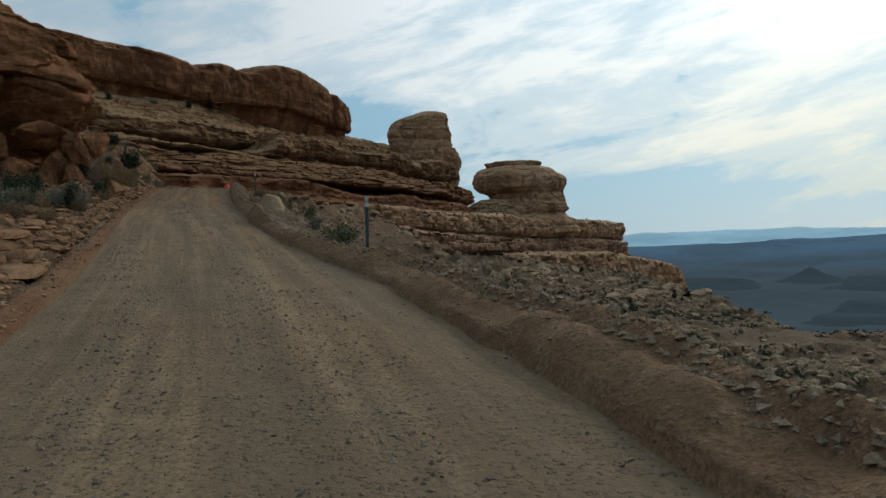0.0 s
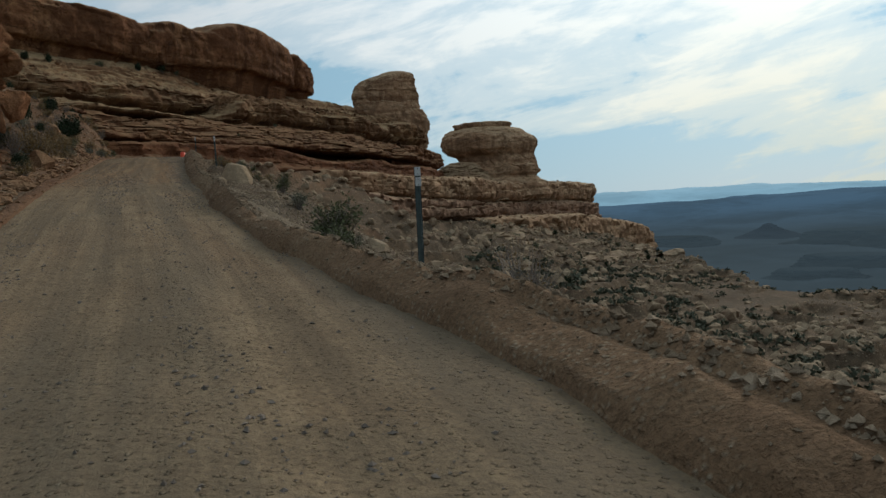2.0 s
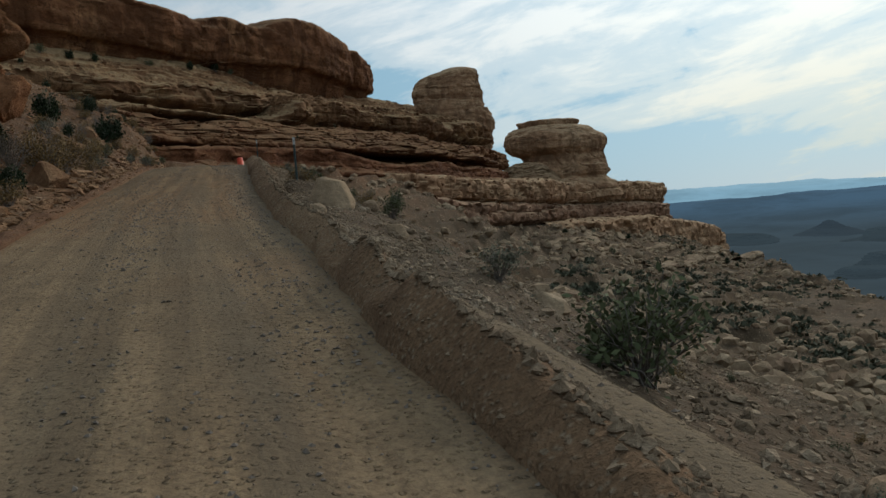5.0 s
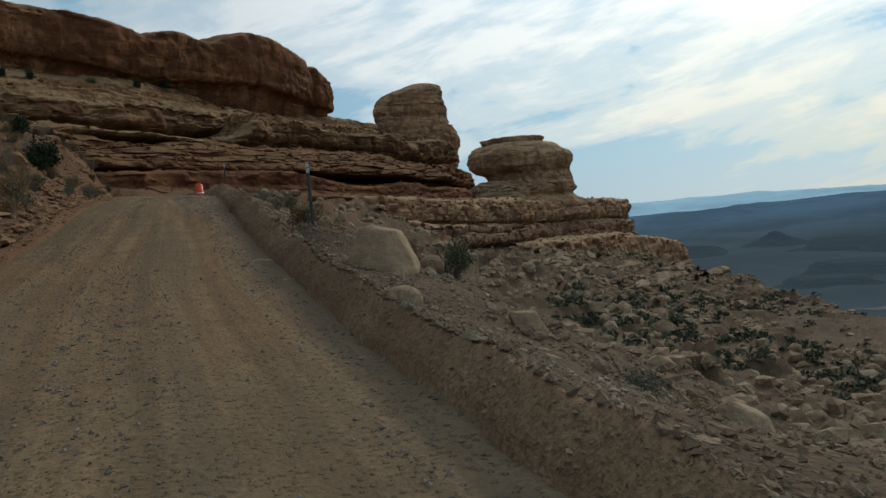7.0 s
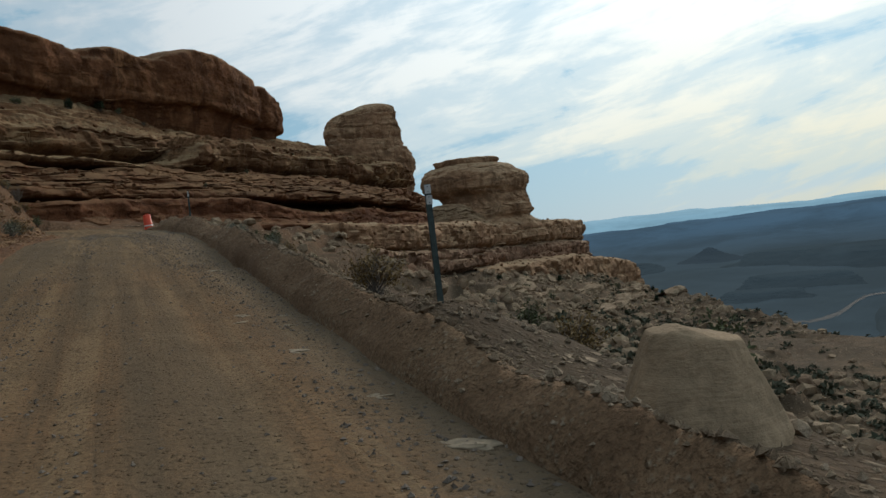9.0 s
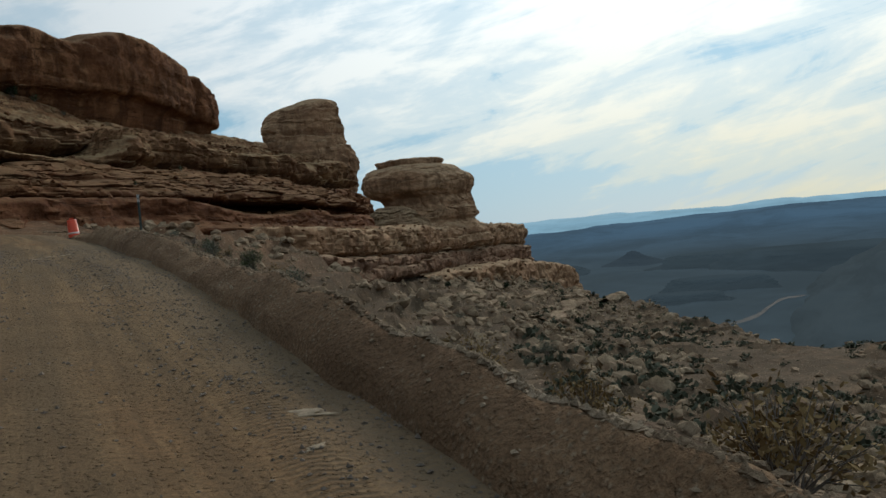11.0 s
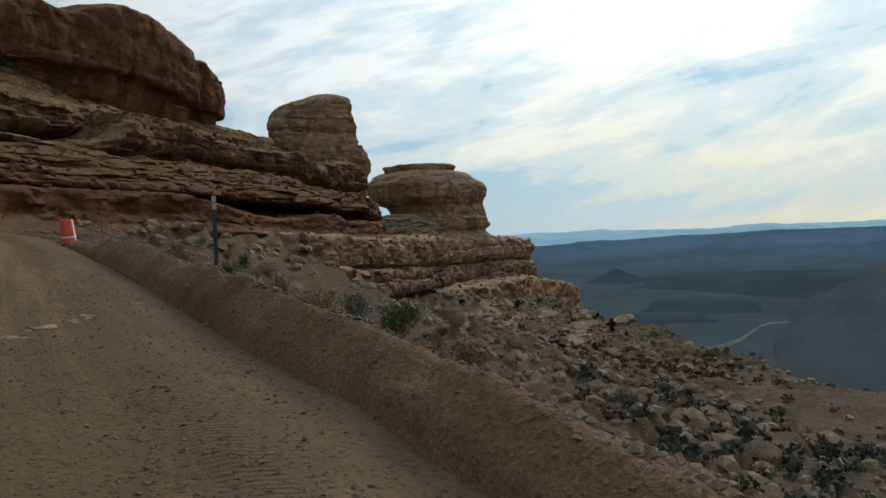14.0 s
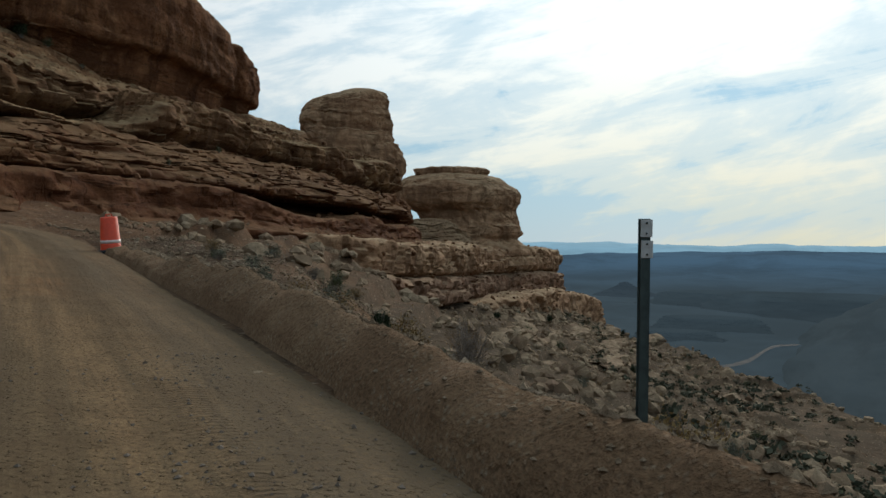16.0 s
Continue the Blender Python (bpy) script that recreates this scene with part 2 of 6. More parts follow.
def soil_material(name, a, b_, c_, stone, stones=0.5, bump=1.0, scale=1.0):
    """Dry earth in three tones with gravel of a fourth."""
    m, n, b = surface(name, 0.97)
    p = world_pos(n)
    broad = n.noise(p, 0.12 * scale, 5, 0.6, 0.4)
    mid = n.noise(p, 0.9 * scale, 6, 0.65)
    grit = n.noise(p, 14.0 * scale, 4, 0.7)
    c = n.ramp(n.math("ADD", n.math("MULTIPLY", broad, 0.65), n.math("MULTIPLY", mid, 0.35)), ((0.36, a), (0.5, b_), (0.64, c_)))
    vor = n.add("ShaderNodeTexVoronoi")
    n.put(vor.inputs["Vector"], p)
    vor.inputs["Scale"].default_value = 11.0 * scale
    peb = n.ramp(vor.outputs["Distance"], ((0.10, 1.0), (0.42, 0.0)))
    where = n.ramp(mid, ((0.44, 0.0), (0.60, 1.0)))
    c = n.mix(n.math("MULTIPLY", n.math("MULTIPLY", peb, where), stones), c, stone)
    c = n.mix(n.ramp(grit, ((0.34, 0.6), (0.6, 0.0))), c, tuple(v * 0.45 for v in a))
    n.put(b.inputs["Base Color"], c)
    nm = n.bump(mid, 0.8 * bump, 0.25)
    nm = n.bump(peb, 0.35 * bump, 0.03, nm)
    nm = n.bump(grit, 0.8 * bump, 0.03, nm)
    n.put(b.inputs["Normal"], nm)
    return m


def plain(name, colour, rough=0.6, vary=0.15, scale=6.0, metal=0.0):
    m, n, b = surface(name, rough, 0.3)
    p = n.add("ShaderNodeTexCoord").outputs["Object"]
    v = n.noise(p, scale, 5, 0.65)
    n.put(b.inputs["Base Color"], n.mix(n.ramp(v, ((0.35, 0.0), (0.65, 1.0))), tuple(k * (1 - vary) for k in colour), tuple(min(1, k * (1 + vary)) for k in colour)))
    b.inputs["Metallic"].default_value = metal
    n.put(b.inputs["Normal"], n.bump(v, 0.15, 0.01))
    return m


def leaf_material(name, a, b_):
    m, n, b = surface(name, 0.8)
    info = n.add("ShaderNodeNewGeometry").outputs["Random Per Island"]
    own = n.add("ShaderNodeObjectInfo").outputs["Random"]
    n.put(b.inputs["Base Color"], n.mix(n.math("ADD", n.math("MULTIPLY", info, 0.7), n.math("MULTIPLY", own, 0.3)), a, b_))
    return m


M_CLIFF = rock_material("red_cliff_sandstone", (0.335, 0.166, 0.076), (0.215, 0.089, 0.039), (0.115, 0.046, 0.022), 0.35, 1.0, 1.3, 1.0, 0.8, pale_top=(0.29, 0.18, 0.10), varnish=0.8)
# same formation as M_SLICK, its colour lightened for the haze veil over it
M_BENCH = rock_material("hazed_bench_sandstone", (0.45, 0.292, 0.168), (0.345, 0.194, 0.105), (0.215, 0.108, 0.057), 0.45, 0.5, 1.1, pale_top=(0.40, 0.285, 0.17), varnish=0.85, pits=0.5)
M_SLICK = rock_material("tan_slickrock", (0.300, 0.184, 0.093), (0.188, 0.095, 0.045), (0.104, 0.048, 0.023), 0.4, 0.7, pale_top=(0.300, 0.210, 0.114), varnish=0.85, pits=0.6)
M_SLOPES = rock_material("brown_bedded_sandstone", (0.220, 0.108, 0.048), (0.142, 0.060, 0.027), (0.086, 0.034, 0.017), 0.5, 0.4, 0.9, pale_top=(0.205, 0.122, 0.062), varnish=0.8, pits=0.7)
M_RED = rock_material("red_mudstone", (0.185, 0.076, 0.034), (0.128, 0.048, 0.021), (0.080, 0.029, 0.014), 0.6, 0.3, pale_top=(0.195, 0.106, 0.052), varnish=0.3)
M_STONE = rock_material("loose_sandstone", (0.36, 0.265, 0.168), (0.272, 0.188, 0.115), (0.182, 0.113, 0.070), 0.2, 0.1, 0.35, 3.0, 0.15)
M_LOBE = rock_material("orange_outcrop_sandstone", (0.46, 0.225, 0.105), (0.335, 0.148, 0.066), (0.20, 0.083, 0.039), 0.25, 0.55, 1.4, 1.6, 0.45)
M_BANK = rock_material("orange_bank_stone", (0.36, 0.215, 0.115), (0.25, 0.135, 0.07), (0.155, 0.078, 0.041), 0.2, 0.1, 0.5, 3.0, 0.2)
M_LOWER = rock_material("purple_brown_sandstone", (0.37, 0.228, 0.142), (0.27, 0.150, 0.090), (0.165, 0.086, 0.052), 0.4, 0.5, 1.1, 1.0, 0.75, pale_top=(0.34, 0.235, 0.145), varnish=0.85, pits=0.5)
M_SAND = rock_material("sandy_scree", (0.34, 0.235, 0.14), (0.27, 0.175, 0.10), (0.19, 0.115, 0.065), 0.2, 0.1, 0.8, 2.0, 0.1)
M_GREY = rock_material("grey_rubble_stone", (0.36, 0.272, 0.185), (0.24, 0.170, 0.108), (0.14, 0.093, 0.057), 0.2, 0.1, 0.4, 5.0, 0.1)


def road_material():
    """Packed dirt: tone along the lane, wheel streaks, loose gravel in drifts, grit."""
    m, n, b = surface("packed_road_dirt", 0.97)
    p = world_pos(n)
    uv = n.add("ShaderNodeUVMap", uv_map="lane").outputs[0]
    broad = n.noise(p, 0.07, 4, 0.6, 0.5)
    streak = n.noise(n.mapping(uv, (3.2, 0.10, 1)), 1.0, 5, 0.6, 0.2)
    wide = n.noise(n.mapping(uv, (0.9, 0.05, 1)), 1.0, 3, 0.5, 0.2)
    mid = n.noise(p, 1.3, 6, 0.7)
    grit = n.noise(p, 22.0, 5, 0.75)
    c = n.ramp(broad, ((0.40, (0.176, 0.131, 0.080)), (0.50, (0.194, 0.134, 0.078)), (0.60, (0.216, 0.132, 0.071))))
    c = n.mix(n.ramp(streak, ((0.48, 0.0), (0.60, 0.75))), c, (0.261, 0.181, 0.105))
    c = n.mix(n.ramp(streak, ((0.38, 0.55), (0.48, 0.0))), c, (0.122, 0.087, 0.054))
    c = n.mix(n.ramp(wide, ((0.40, 0.75), (0.52, 0.0))), c, (0.135, 0.103, 0.067))
    c = n.mix(n.ramp(mid, ((0.36, 0.45), (0.56, 0.0))), c, (0.117, 0.083, 0.050))
    vor = n.add("ShaderNodeTexVoronoi")
    n.put(vor.inputs["Vector"], p)
    vor.inputs["Scale"].default_value = 16.0
    dots = n.ramp(vor.outputs["Distance"], ((0.16, 1.0), (0.34, 0.0)))
    sep = n.add("ShaderNodeSeparateColor")
    n.put(sep.inputs[0], vor.outputs["Color"])
    drift = n.math("MULTIPLY", n.ramp(wide, ((0.40, 1.0), (0.60, 0.25))), n.ramp(mid, ((0.40, 0.2), (0.60, 1.0))))
    stone = n.mix(sep.outputs[0], (0.077, 0.054, 0.038), (0.270, 0.213, 0.143))
    c = n.mix(n.math("MULTIPLY", n.math("MULTIPLY", dots, drift), n.ramp(sep.outputs[1], ((0.35, 0.0), (0.5, 0.8)))), c, stone)
    c = n.mix(n.ramp(grit, ((0.36, 0.6), (0.58, 0.0))), c, (0.086, 0.059, 0.038))
    # redder dirt further up, and the tread of a heavy tyre pressed into the outer side
    lane = n.add("ShaderNodeSeparateXYZ")
    n.put(lane.inputs[0], uv)
    c = n.mix(n.ramp(n.math("MULTIPLY", lane.outputs[1], 0.01), ((0.52, 0.0), (0.84, 1.0))), c, n.mix(1.0, c, (0.93, 0.845, 0.745), "MULTIPLY"))
    off = n.math("ABSOLUTE", n.math("SUBTRACT", lane.outputs[0], 1.72))
    track = n.math("MULTIPLY", n.ramp(off, ((0.15, 1.0), (0.21, 0.0))), n.math("MULTIPLY", n.ramp(n.noise(n.mapping(uv, (0.0, 0.13, 1)), 1.0, 3, 0.6), ((0.45, 0.0), (0.55, 1.0))), n.ramp(n.math("MULTIPLY", lane.outputs[1], 0.01), ((0.74, 0.0), (0.78, 1.0)))))
    tread = n.math("MULTIPLY", n.math("SINE", n.math("ADD", n.math("MULTIPLY", lane.outputs[1], 84.0), n.math("MULTIPLY", off, 22.0))), track)
    c = n.mix(n.math("MULTIPLY", n.ramp(tread, ((0.1, 0.0), (0.7, 0.5))), track), c, (0.090, 0.065, 0.042))
    # coarse gravel pushed to the outer margin
    margin = n.ramp(n.math("ADD", n.math("MULTIPLY", lane.outputs[0], 0.2), n.math("MULTIPLY", n.math("SUBTRACT", mid, 0.5), 0.16)), ((0.32, 0.0), (0.41, 0.55)))
    c = n.mix(n.math("MULTIPLY", margin, n.ramp(grit, ((0.40, 1.0), (0.62, 0.35)))), c, (0.135, 0.102, 0.068))
    n.put(b.inputs["Base Color"], c)
    nm = n.bump(streak, 0.5, 0.08)
    nm = n.bump(n.math("MULTIPLY", tread, -1.0), 0.5, 0.02, nm)
    nm = n.bump(mid, 0.6, 0.12, nm)
    nm = n.bump(dots, 0.8, 0.03, nm)
    nm = n.bump(grit, 0.8, 0.025, nm)
    n.put(b.inputs["Normal"], nm)
    return m


M_ROAD = road_material()
M_ROAD_FAR = plain("pale_track_dust", (0.031, 0.033, 0.034), 0.95, 0.2, 0.2)
M_GRAVEL = plain("dark_gravel_stone", (0.13, 0.10, 0.075), 0.9, 0.45, 3.0)
M_PALE = plain("pale_worn_rock", (0.235, 0.175, 0.112), 0.97, 0.3, 5.0)
M_BERM = soil_material("brown_berm_dirt", (0.134, 0.078, 0.043), (0.184, 0.110, 0.061), (0.238, 0.150, 0.085), (0.31, 0.245, 0.168), 0.7, 1.2, 1.6)
M_WINDROW = soil_material("red_shoulder_dirt", (0.105, 0.052, 0.028), (0.145, 0.074, 0.039), (0.185, 0.104, 0.056), (0.25, 0.18, 0.12), 0.4, 0.9, 1.6)


def ground_material():
    """Grey-brown stony slope and red bank earth, by the kind of soil stored on the sheet."""
    m, n, b = surface("stony_slope_earth", 0.97)
    p = world_pos(n)
    broad = n.noise(p, 0.10, 5, 0.6, 0.4)
    mid = n.noise(p, 0.8, 6, 0.65)
    grit = n.noise(p, 11.0, 4, 0.7)
    f = n.math("ADD", n.math("MULTIPLY", broad, 0.6), n.math("MULTIPLY", mid, 0.4))
    grey = n.ramp(f, ((0.36, (0.075, 0.048, 0.029)), (0.5, (0.118, 0.077, 0.046)), (0.64, (0.165, 0.112, 0.067))))
    red = n.ramp(f, ((0.36, (0.085, 0.041, 0.022)), (0.5, (0.150, 0.074, 0.037)), (0.64, (0.21, 0.115, 0.058))))
    soil = n.add("ShaderNodeAttribute", attribute_name="red_soil").outputs["Fac"]
    c = n.mix(n.math("ADD", soil, n.math("MULTIPLY", n.math("SUBTRACT", broad, 0.5), 0.8), clamp=True), grey, red)
    vor = n.add("ShaderNodeTexVoronoi")
    n.put(vor.inputs["Vector"], p)
    vor.inputs["Scale"].default_value = 8.0
    litter = n.noise(p, 0.32, 6, 0.72, 0.4)
    c = n.mix(n.math("MULTIPLY", n.ramp(litter, ((0.40, 0.0), (0.56, 0.8))), n.math("SUBTRACT", 1.0, n.math("MULTIPLY", soil, 0.55))), c, (0.066, 0.048, 0.029))
    peb = n.ramp(vor.outputs["Distance"], ((0.10, 1.0), (0.42, 0.0)))
    where = n.ramp(mid, ((0.44, 0.0), (0.60, 1.0)))
    big = n.add("ShaderNodeTexVoronoi")
    n.put(big.inputs["Vector"], n.mapping(p, (1, 1, 1.6)))
    big.inputs["Scale"].default_value = 2.6
    pick = n.add("ShaderNodeSeparateColor")
    n.put(pick.inputs[0], big.outputs["Color"])
    rock = n.math("MULTIPLY", n.ramp(big.outputs["Distance"], ((0.22, 1.0), (0.36, 0.0))), n.ramp(pick.outputs[0], ((0.52, 0.0), (0.56, 1.0))))
    pick2 = n.add("ShaderNodeSeparateColor")
    n.put(pick2.inputs[0], vor.outputs["Color"])
    c = n.mix(n.math("MULTIPLY", n.math("MULTIPLY", peb, n.math("ADD", n.math("MULTIPLY", where, 0.6), 0.4)), 0.85), c, n.ramp(pick2.outputs[1], ((0.0, (0.080, 0.054, 0.036)), (0.6, (0.19, 0.136, 0.088)), (1.0, (0.34, 0.262, 0.18)))))
    c = n.mix(n.math("MULTIPLY", rock, 0.9), c, n.ramp(pick.outputs[2], ((0.0, (0.11, 0.072, 0.046)), (1.0, (0.35, 0.262, 0.175)))))
    c = n.mix(n.ramp(grit, ((0.34, 0.6), (0.6, 0.0))), c, (0.045, 0.03, 0.02))
    n.put(b.inputs["Base Color"], c)
    nm = n.bump(mid, 1.0, 0.3)
    nm = n.bump(rock, 0.8, 0.12, nm)
    nm = n.bump(peb, 0.8, 0.05, nm)
    nm = n.bump(grit, 0.9, 0.04, nm)
    n.put(b.inputs["Normal"], nm)
    return m


M_SLOPE = ground_material()

# ---- the lie of the land ----
# The cliff runs along the direction ALONG from ORIGIN; BACK points into the rock.
ORIGIN = np.array([-17.0, 144.0])
ALONG = np.array([0.49, 0.872]) / math.hypot(0.49, 0.872)
BACK = np.array([-ALONG[1], ALONG[0]])

LANE = np.array([(9.2, -30.0, -2.85), (3.2, -10.0, -0.95), (0.2, 0.0, -0.10), (-1.06, 5.3, 0.30), (-2.6, 10.8, 0.76), (-4.2, 16.0, 1.27), (-6.96, 24.1, 2.16), (-9.9, 32.5, 3.0),
                 (-12.25, 39.5, 3.66), (-14.7, 48.2, 4.62), (-16.65, 55.0, 5.38), (-18.55, 61.4, 5.98), (-20.1, 66.3, 6.28), (-22.2, 74.0, 6.72), (-24.2, 81.0, 7.08), (-26.6, 89.0, 7.52),
                 (-30.0, 97.5, 8.2), (-36.0, 104.0, 8.9), (-46.0, 106.5, 9.5), (-62.0, 104.0, 10.4)])
LANE_FINE, LANE_RUN = even(LANE, 0.5, 2)


def lane_coords(x, y):
    """Run along the lane, signed distance to its right, and its height, for arrays."""
    shape = np.shape(x)
    x, y = np.ravel(x), np.ravel(y)
    best, run, side, high = np.full(x.shape, 1e18), np.zeros(x.shape), np.zeros(x.shape), np.zeros(x.shape)
    idx = list(range(0, len(LANE_FINE) - 4, 4)) + [len(LANE_FINE) - 1]
    for i, j in zip(idx[:-1], idx[1:]):
        p, q = LANE_FINE[i], LANE_FINE[j]
        v = q[:2] - p[:2]
        L = math.hypot(*v)
        v = v / L
        t = (x - p[0]) * v[0] + (y - p[1]) * v[1]
        tc = np.clip(t, 0, L)
        dx, dy = x - p[0] - tc * v[0], y - p[1] - tc * v[1]
        d2 = dx * dx + dy * dy
        sgn = np.where(dx * v[1] - dy * v[0] >= 0, 1.0, -1.0)
        m = d2 < best
        best = np.where(m, d2, best)
        run = np.where(m, LANE_RUN[i] + tc, run)
        side = np.where(m, sgn * np.sqrt(d2), side)
        high = np.where(m, p[2] + (q[2] - p[2]) * tc / L, high)
    return run.reshape(shape), side.reshape(shape), high.reshape(shape)


def smooth_max(a, b, k):
    return 0.5 * (a + b + np.sqrt((a - b) ** 2 + k * k))


def step(a, b, x):
    t = np.clip((x - a) / (b - a), 0, 1)
    return t * t * (3 - 2 * t)


def cliff_coords(x, y):
    dx, dy = np.asarray(x) - ORIGIN[0], np.asarray(y) - ORIGIN[1]
    return dx * ALONG[0] + dy * ALONG[1], dx * BACK[0] + dy * BACK[1]


FOOT_S = (-90, -45, -24, 0, 10, 22, 60, 81, 100, 132, 160, 215, 260)
FOOT_Z = (11, 9.5, 9.0, 7.6, 1.6, -1.3, -2.5, -4.2, -6.2, -8.8, -11.5, -21, -26)


def road_height(run, side, high):
    rut = -0.025 * (np.exp(-((side - 1.25) / 0.3) ** 2) + np.exp(-((side + 0.35) / 0.3) ** 2) + np.exp(-((side + 1.7) / 0.35) ** 2))
    crown = -0.010 * side * side
    return high + crown + rut + 0.018 * fbm(run * 0.5, side * 1.6, 0, 3, 5) + 0.010 * fbm(run * 2.5, side * 3.5, 0, 3, 9)


def open_edge(R):
    """Where the road's open edge meets the berm; the road is wider at both ends."""
    wide = np.interp(R, (40, 45, 50, 54, 58, 63, 68, 73, 83, 92, 97, 101, 120), (2.70, 2.60, 2.12, 1.84, 1.80, 2.16, 2.26, 2.40, 2.42, 2.60, 2.80, 2.96, 2.98))
    return wide + 0.06 * vnoise(R * 0.35, 6.6) + 0.05 * vnoise(R * 1.3, 2.6)


def berm_width(R):
    """The berm is narrow along the middle of the stretch."""
    return 0.62 + 0.55 * step(51, 44, R) + 0.36 * step(70, 82, R) + 0.05 * step(90, 98, R)


def ground_height(x, y):
    x, y = np.asarray(x, float), np.asarray(y, float)
    run, e, high = lane_coords(x, y)
    s, d = cliff_coords(x, y)
    # outer side: a level sill behind the berm, then the fall
    edge_e = open_edge(run) + berm_width(run) - 0.15
    out = np.maximum(e - edge_e, 0)
    sill = np.interp(run, (20, 58, 64, 82, 89, 98, 108, 117, 136), (0.7, 0.6, 2.2, 2.2, 0.7, 0.8, 1.6, 2.4, 8.0))
    right = high + 0.10 + 0.14 * 0.4 * step(60, 66, run) * step(88, 82, run) - 0.16 * np.minimum(out, sill) - 0.62 * np.clip(out - sill, 0, 14) - 0.40 * np.maximum(out - sill - 14.0, 0)
    right = right + 0.7 * step(119, 136, run) * step(0.8, 4.0, out) - 0.30 * step(edge_e + 0.45, edge_e - 0.1, e)
    # a heap of rubble under the large boulder
    right = right + 0.06 * np.exp(-((x + 8.6) ** 2 + (y - 41.7) ** 2) / 3.2)
    right = right + 0.42 * np.exp(-((x + 9.8) ** 2 + (y - 45.7) ** 2) / 1.6)
    # inner side: a shallow ditch, then the bank
    inn = np.maximum(-e - 2.7, 0)
    near = 1 - step(72, 95, run)
    left = high - 0.02 * step(1.9, 2.7, -e) + (0.52 - 0.29 * near) * np.minimum(inn, 10) + 0.16 * np.maximum(inn - 10, 0)
    left = left + 2.3 * step(109, 119, run) * step(2.7, 5.0, -e) * (1 + 0.25 * vnoise(x * 0.25, y * 0.25, 0, 88))
    z = np.where(e > 0, right, left)
    # talus below the cliff
    foot = np.interp(s, FOOT_S, FOOT_Z)
    fall = np.maximum(-d - 3.0, 0)
    talus = foot - 0.52 * np.minimum(fall, 18) - 0.30 * np.clip(fall - 18, 0, 40) - 0.22 * np.maximum(fall - 58, 0)
    talus = talus + 0.25 * np.clip(d + 3.0, 0, 6) - 0.6 * np.maximum(s - 225, 0)
    z = np.where(e > 2.5, smooth_max(z, talus, 1.5) - 0.2, z)
    # broken benches below, then the drop to the plain
    r = np.hypot(x + 10, y - 40)
    az = np.degrees(np.arctan2(x + 10, y - 40))
    shelf = -18.0 - 0.006 * r + 1.5 * fbm(x * 0.02, y * 0.02, 0, 4, 31)
    edge = np.interp(az, (5, 20, 26, 32, 40, 60, 80), (340, 285, 200, 152, 152, 170, 260)) + 9 * vnoise(az * 0.5, 0.5, 0, 3) + 5 * vnoise(az * 1.7, 2.5, 0, 5)
    shelf = shelf - 22 * step(0, 16, r - edge) - 148 * step(10, 380, r - edge)
    z = np.where(e > 2.5, smooth_max(z, shelf, 3.0) - 0.3, z)
    rough = step(3.0, 7.0, np.abs(e))
    z = z + rough * (0.55 * fbm(x * 0.11, y * 0.11, 0, 4, 11) + 0.16 * fbm(x * 0.7, y * 0.7, 0, 4, 21))
    ledges = step(10, 30, e) * (1 - step(0, 60, r - edge))
    zw = z + 1.3 * fbm(x * 0.05, y * 0.05, 0, 4, 41)
    z = z + ledges * 0.75 * (np.round(zw / 1.7) * 1.7 - zw)
    under = np.where(e > 0, e < open_edge(run) + 0.15, e > -2.45)
    return np.where(under, high - 0.10, z)


def axis(parts):
    """Coordinates from (start, stop, step) stretches, then growing."""
    res = []
    for a, b, st in parts:
        res.extend(np.arange(a, b, st).tolist())
    return np.array(res)


def growing(a, b, first, ratio=1.09):
    res, st = [a], first
    while res[-1] < b:
        res.append(res[-1] + st)
        st *= ratio
    return np.array(res)


def make_ground():
    ys = np.concatenate([-growing(30, 1500, 1.0, 1.2)[:0:-1], axis([(-30, 0, 0.8), (0, 105, 0.46), (105, 340, 1.2)]), growing(340, 3300, 2.0, 1.09)])
    es = np.concatenate([-growing(60, 1500, 1.5, 1.2)[:0:-1], axis([(-60, -12, 0.7), (-12, 14, 0.33), (14, 70, 0.85), (70, 320, 2.2)]), growing(320, 4500, 4.0, 1.09)])
    E_, Y = np.meshgrid(es, ys)
    X = E_ / 0.956 + 0.35 - 0.306 * np.clip(Y, -200, 420)
    Z = ground_height(X, Y)
    me = mesh_from("ground", np.stack([X, Y, Z], -1).reshape(-1, 3), grid_faces(*X.shape))
    run, e, _ = lane_coords(X, Y)
    s, d = cliff_coords(X, Y)
    red = np.maximum(step(-2, -3, e), 0.8 * step(25, 0, s) * step(-22, -4, d)) + (0.40 * step(66, 84, run) + 0.25 * step(108, 128, run)) * step(28, 20, np.abs(e))
    me.attributes.new("red_soil", "FLOAT", "POINT").data.foreach_set("value", np.clip(red, 0, 1).ravel().astype(np.float32))
    thing("ground", me, M_SLOPE, "stony reddish desert slope with gravel and scrub, falling to the plain", "ground", "structure")


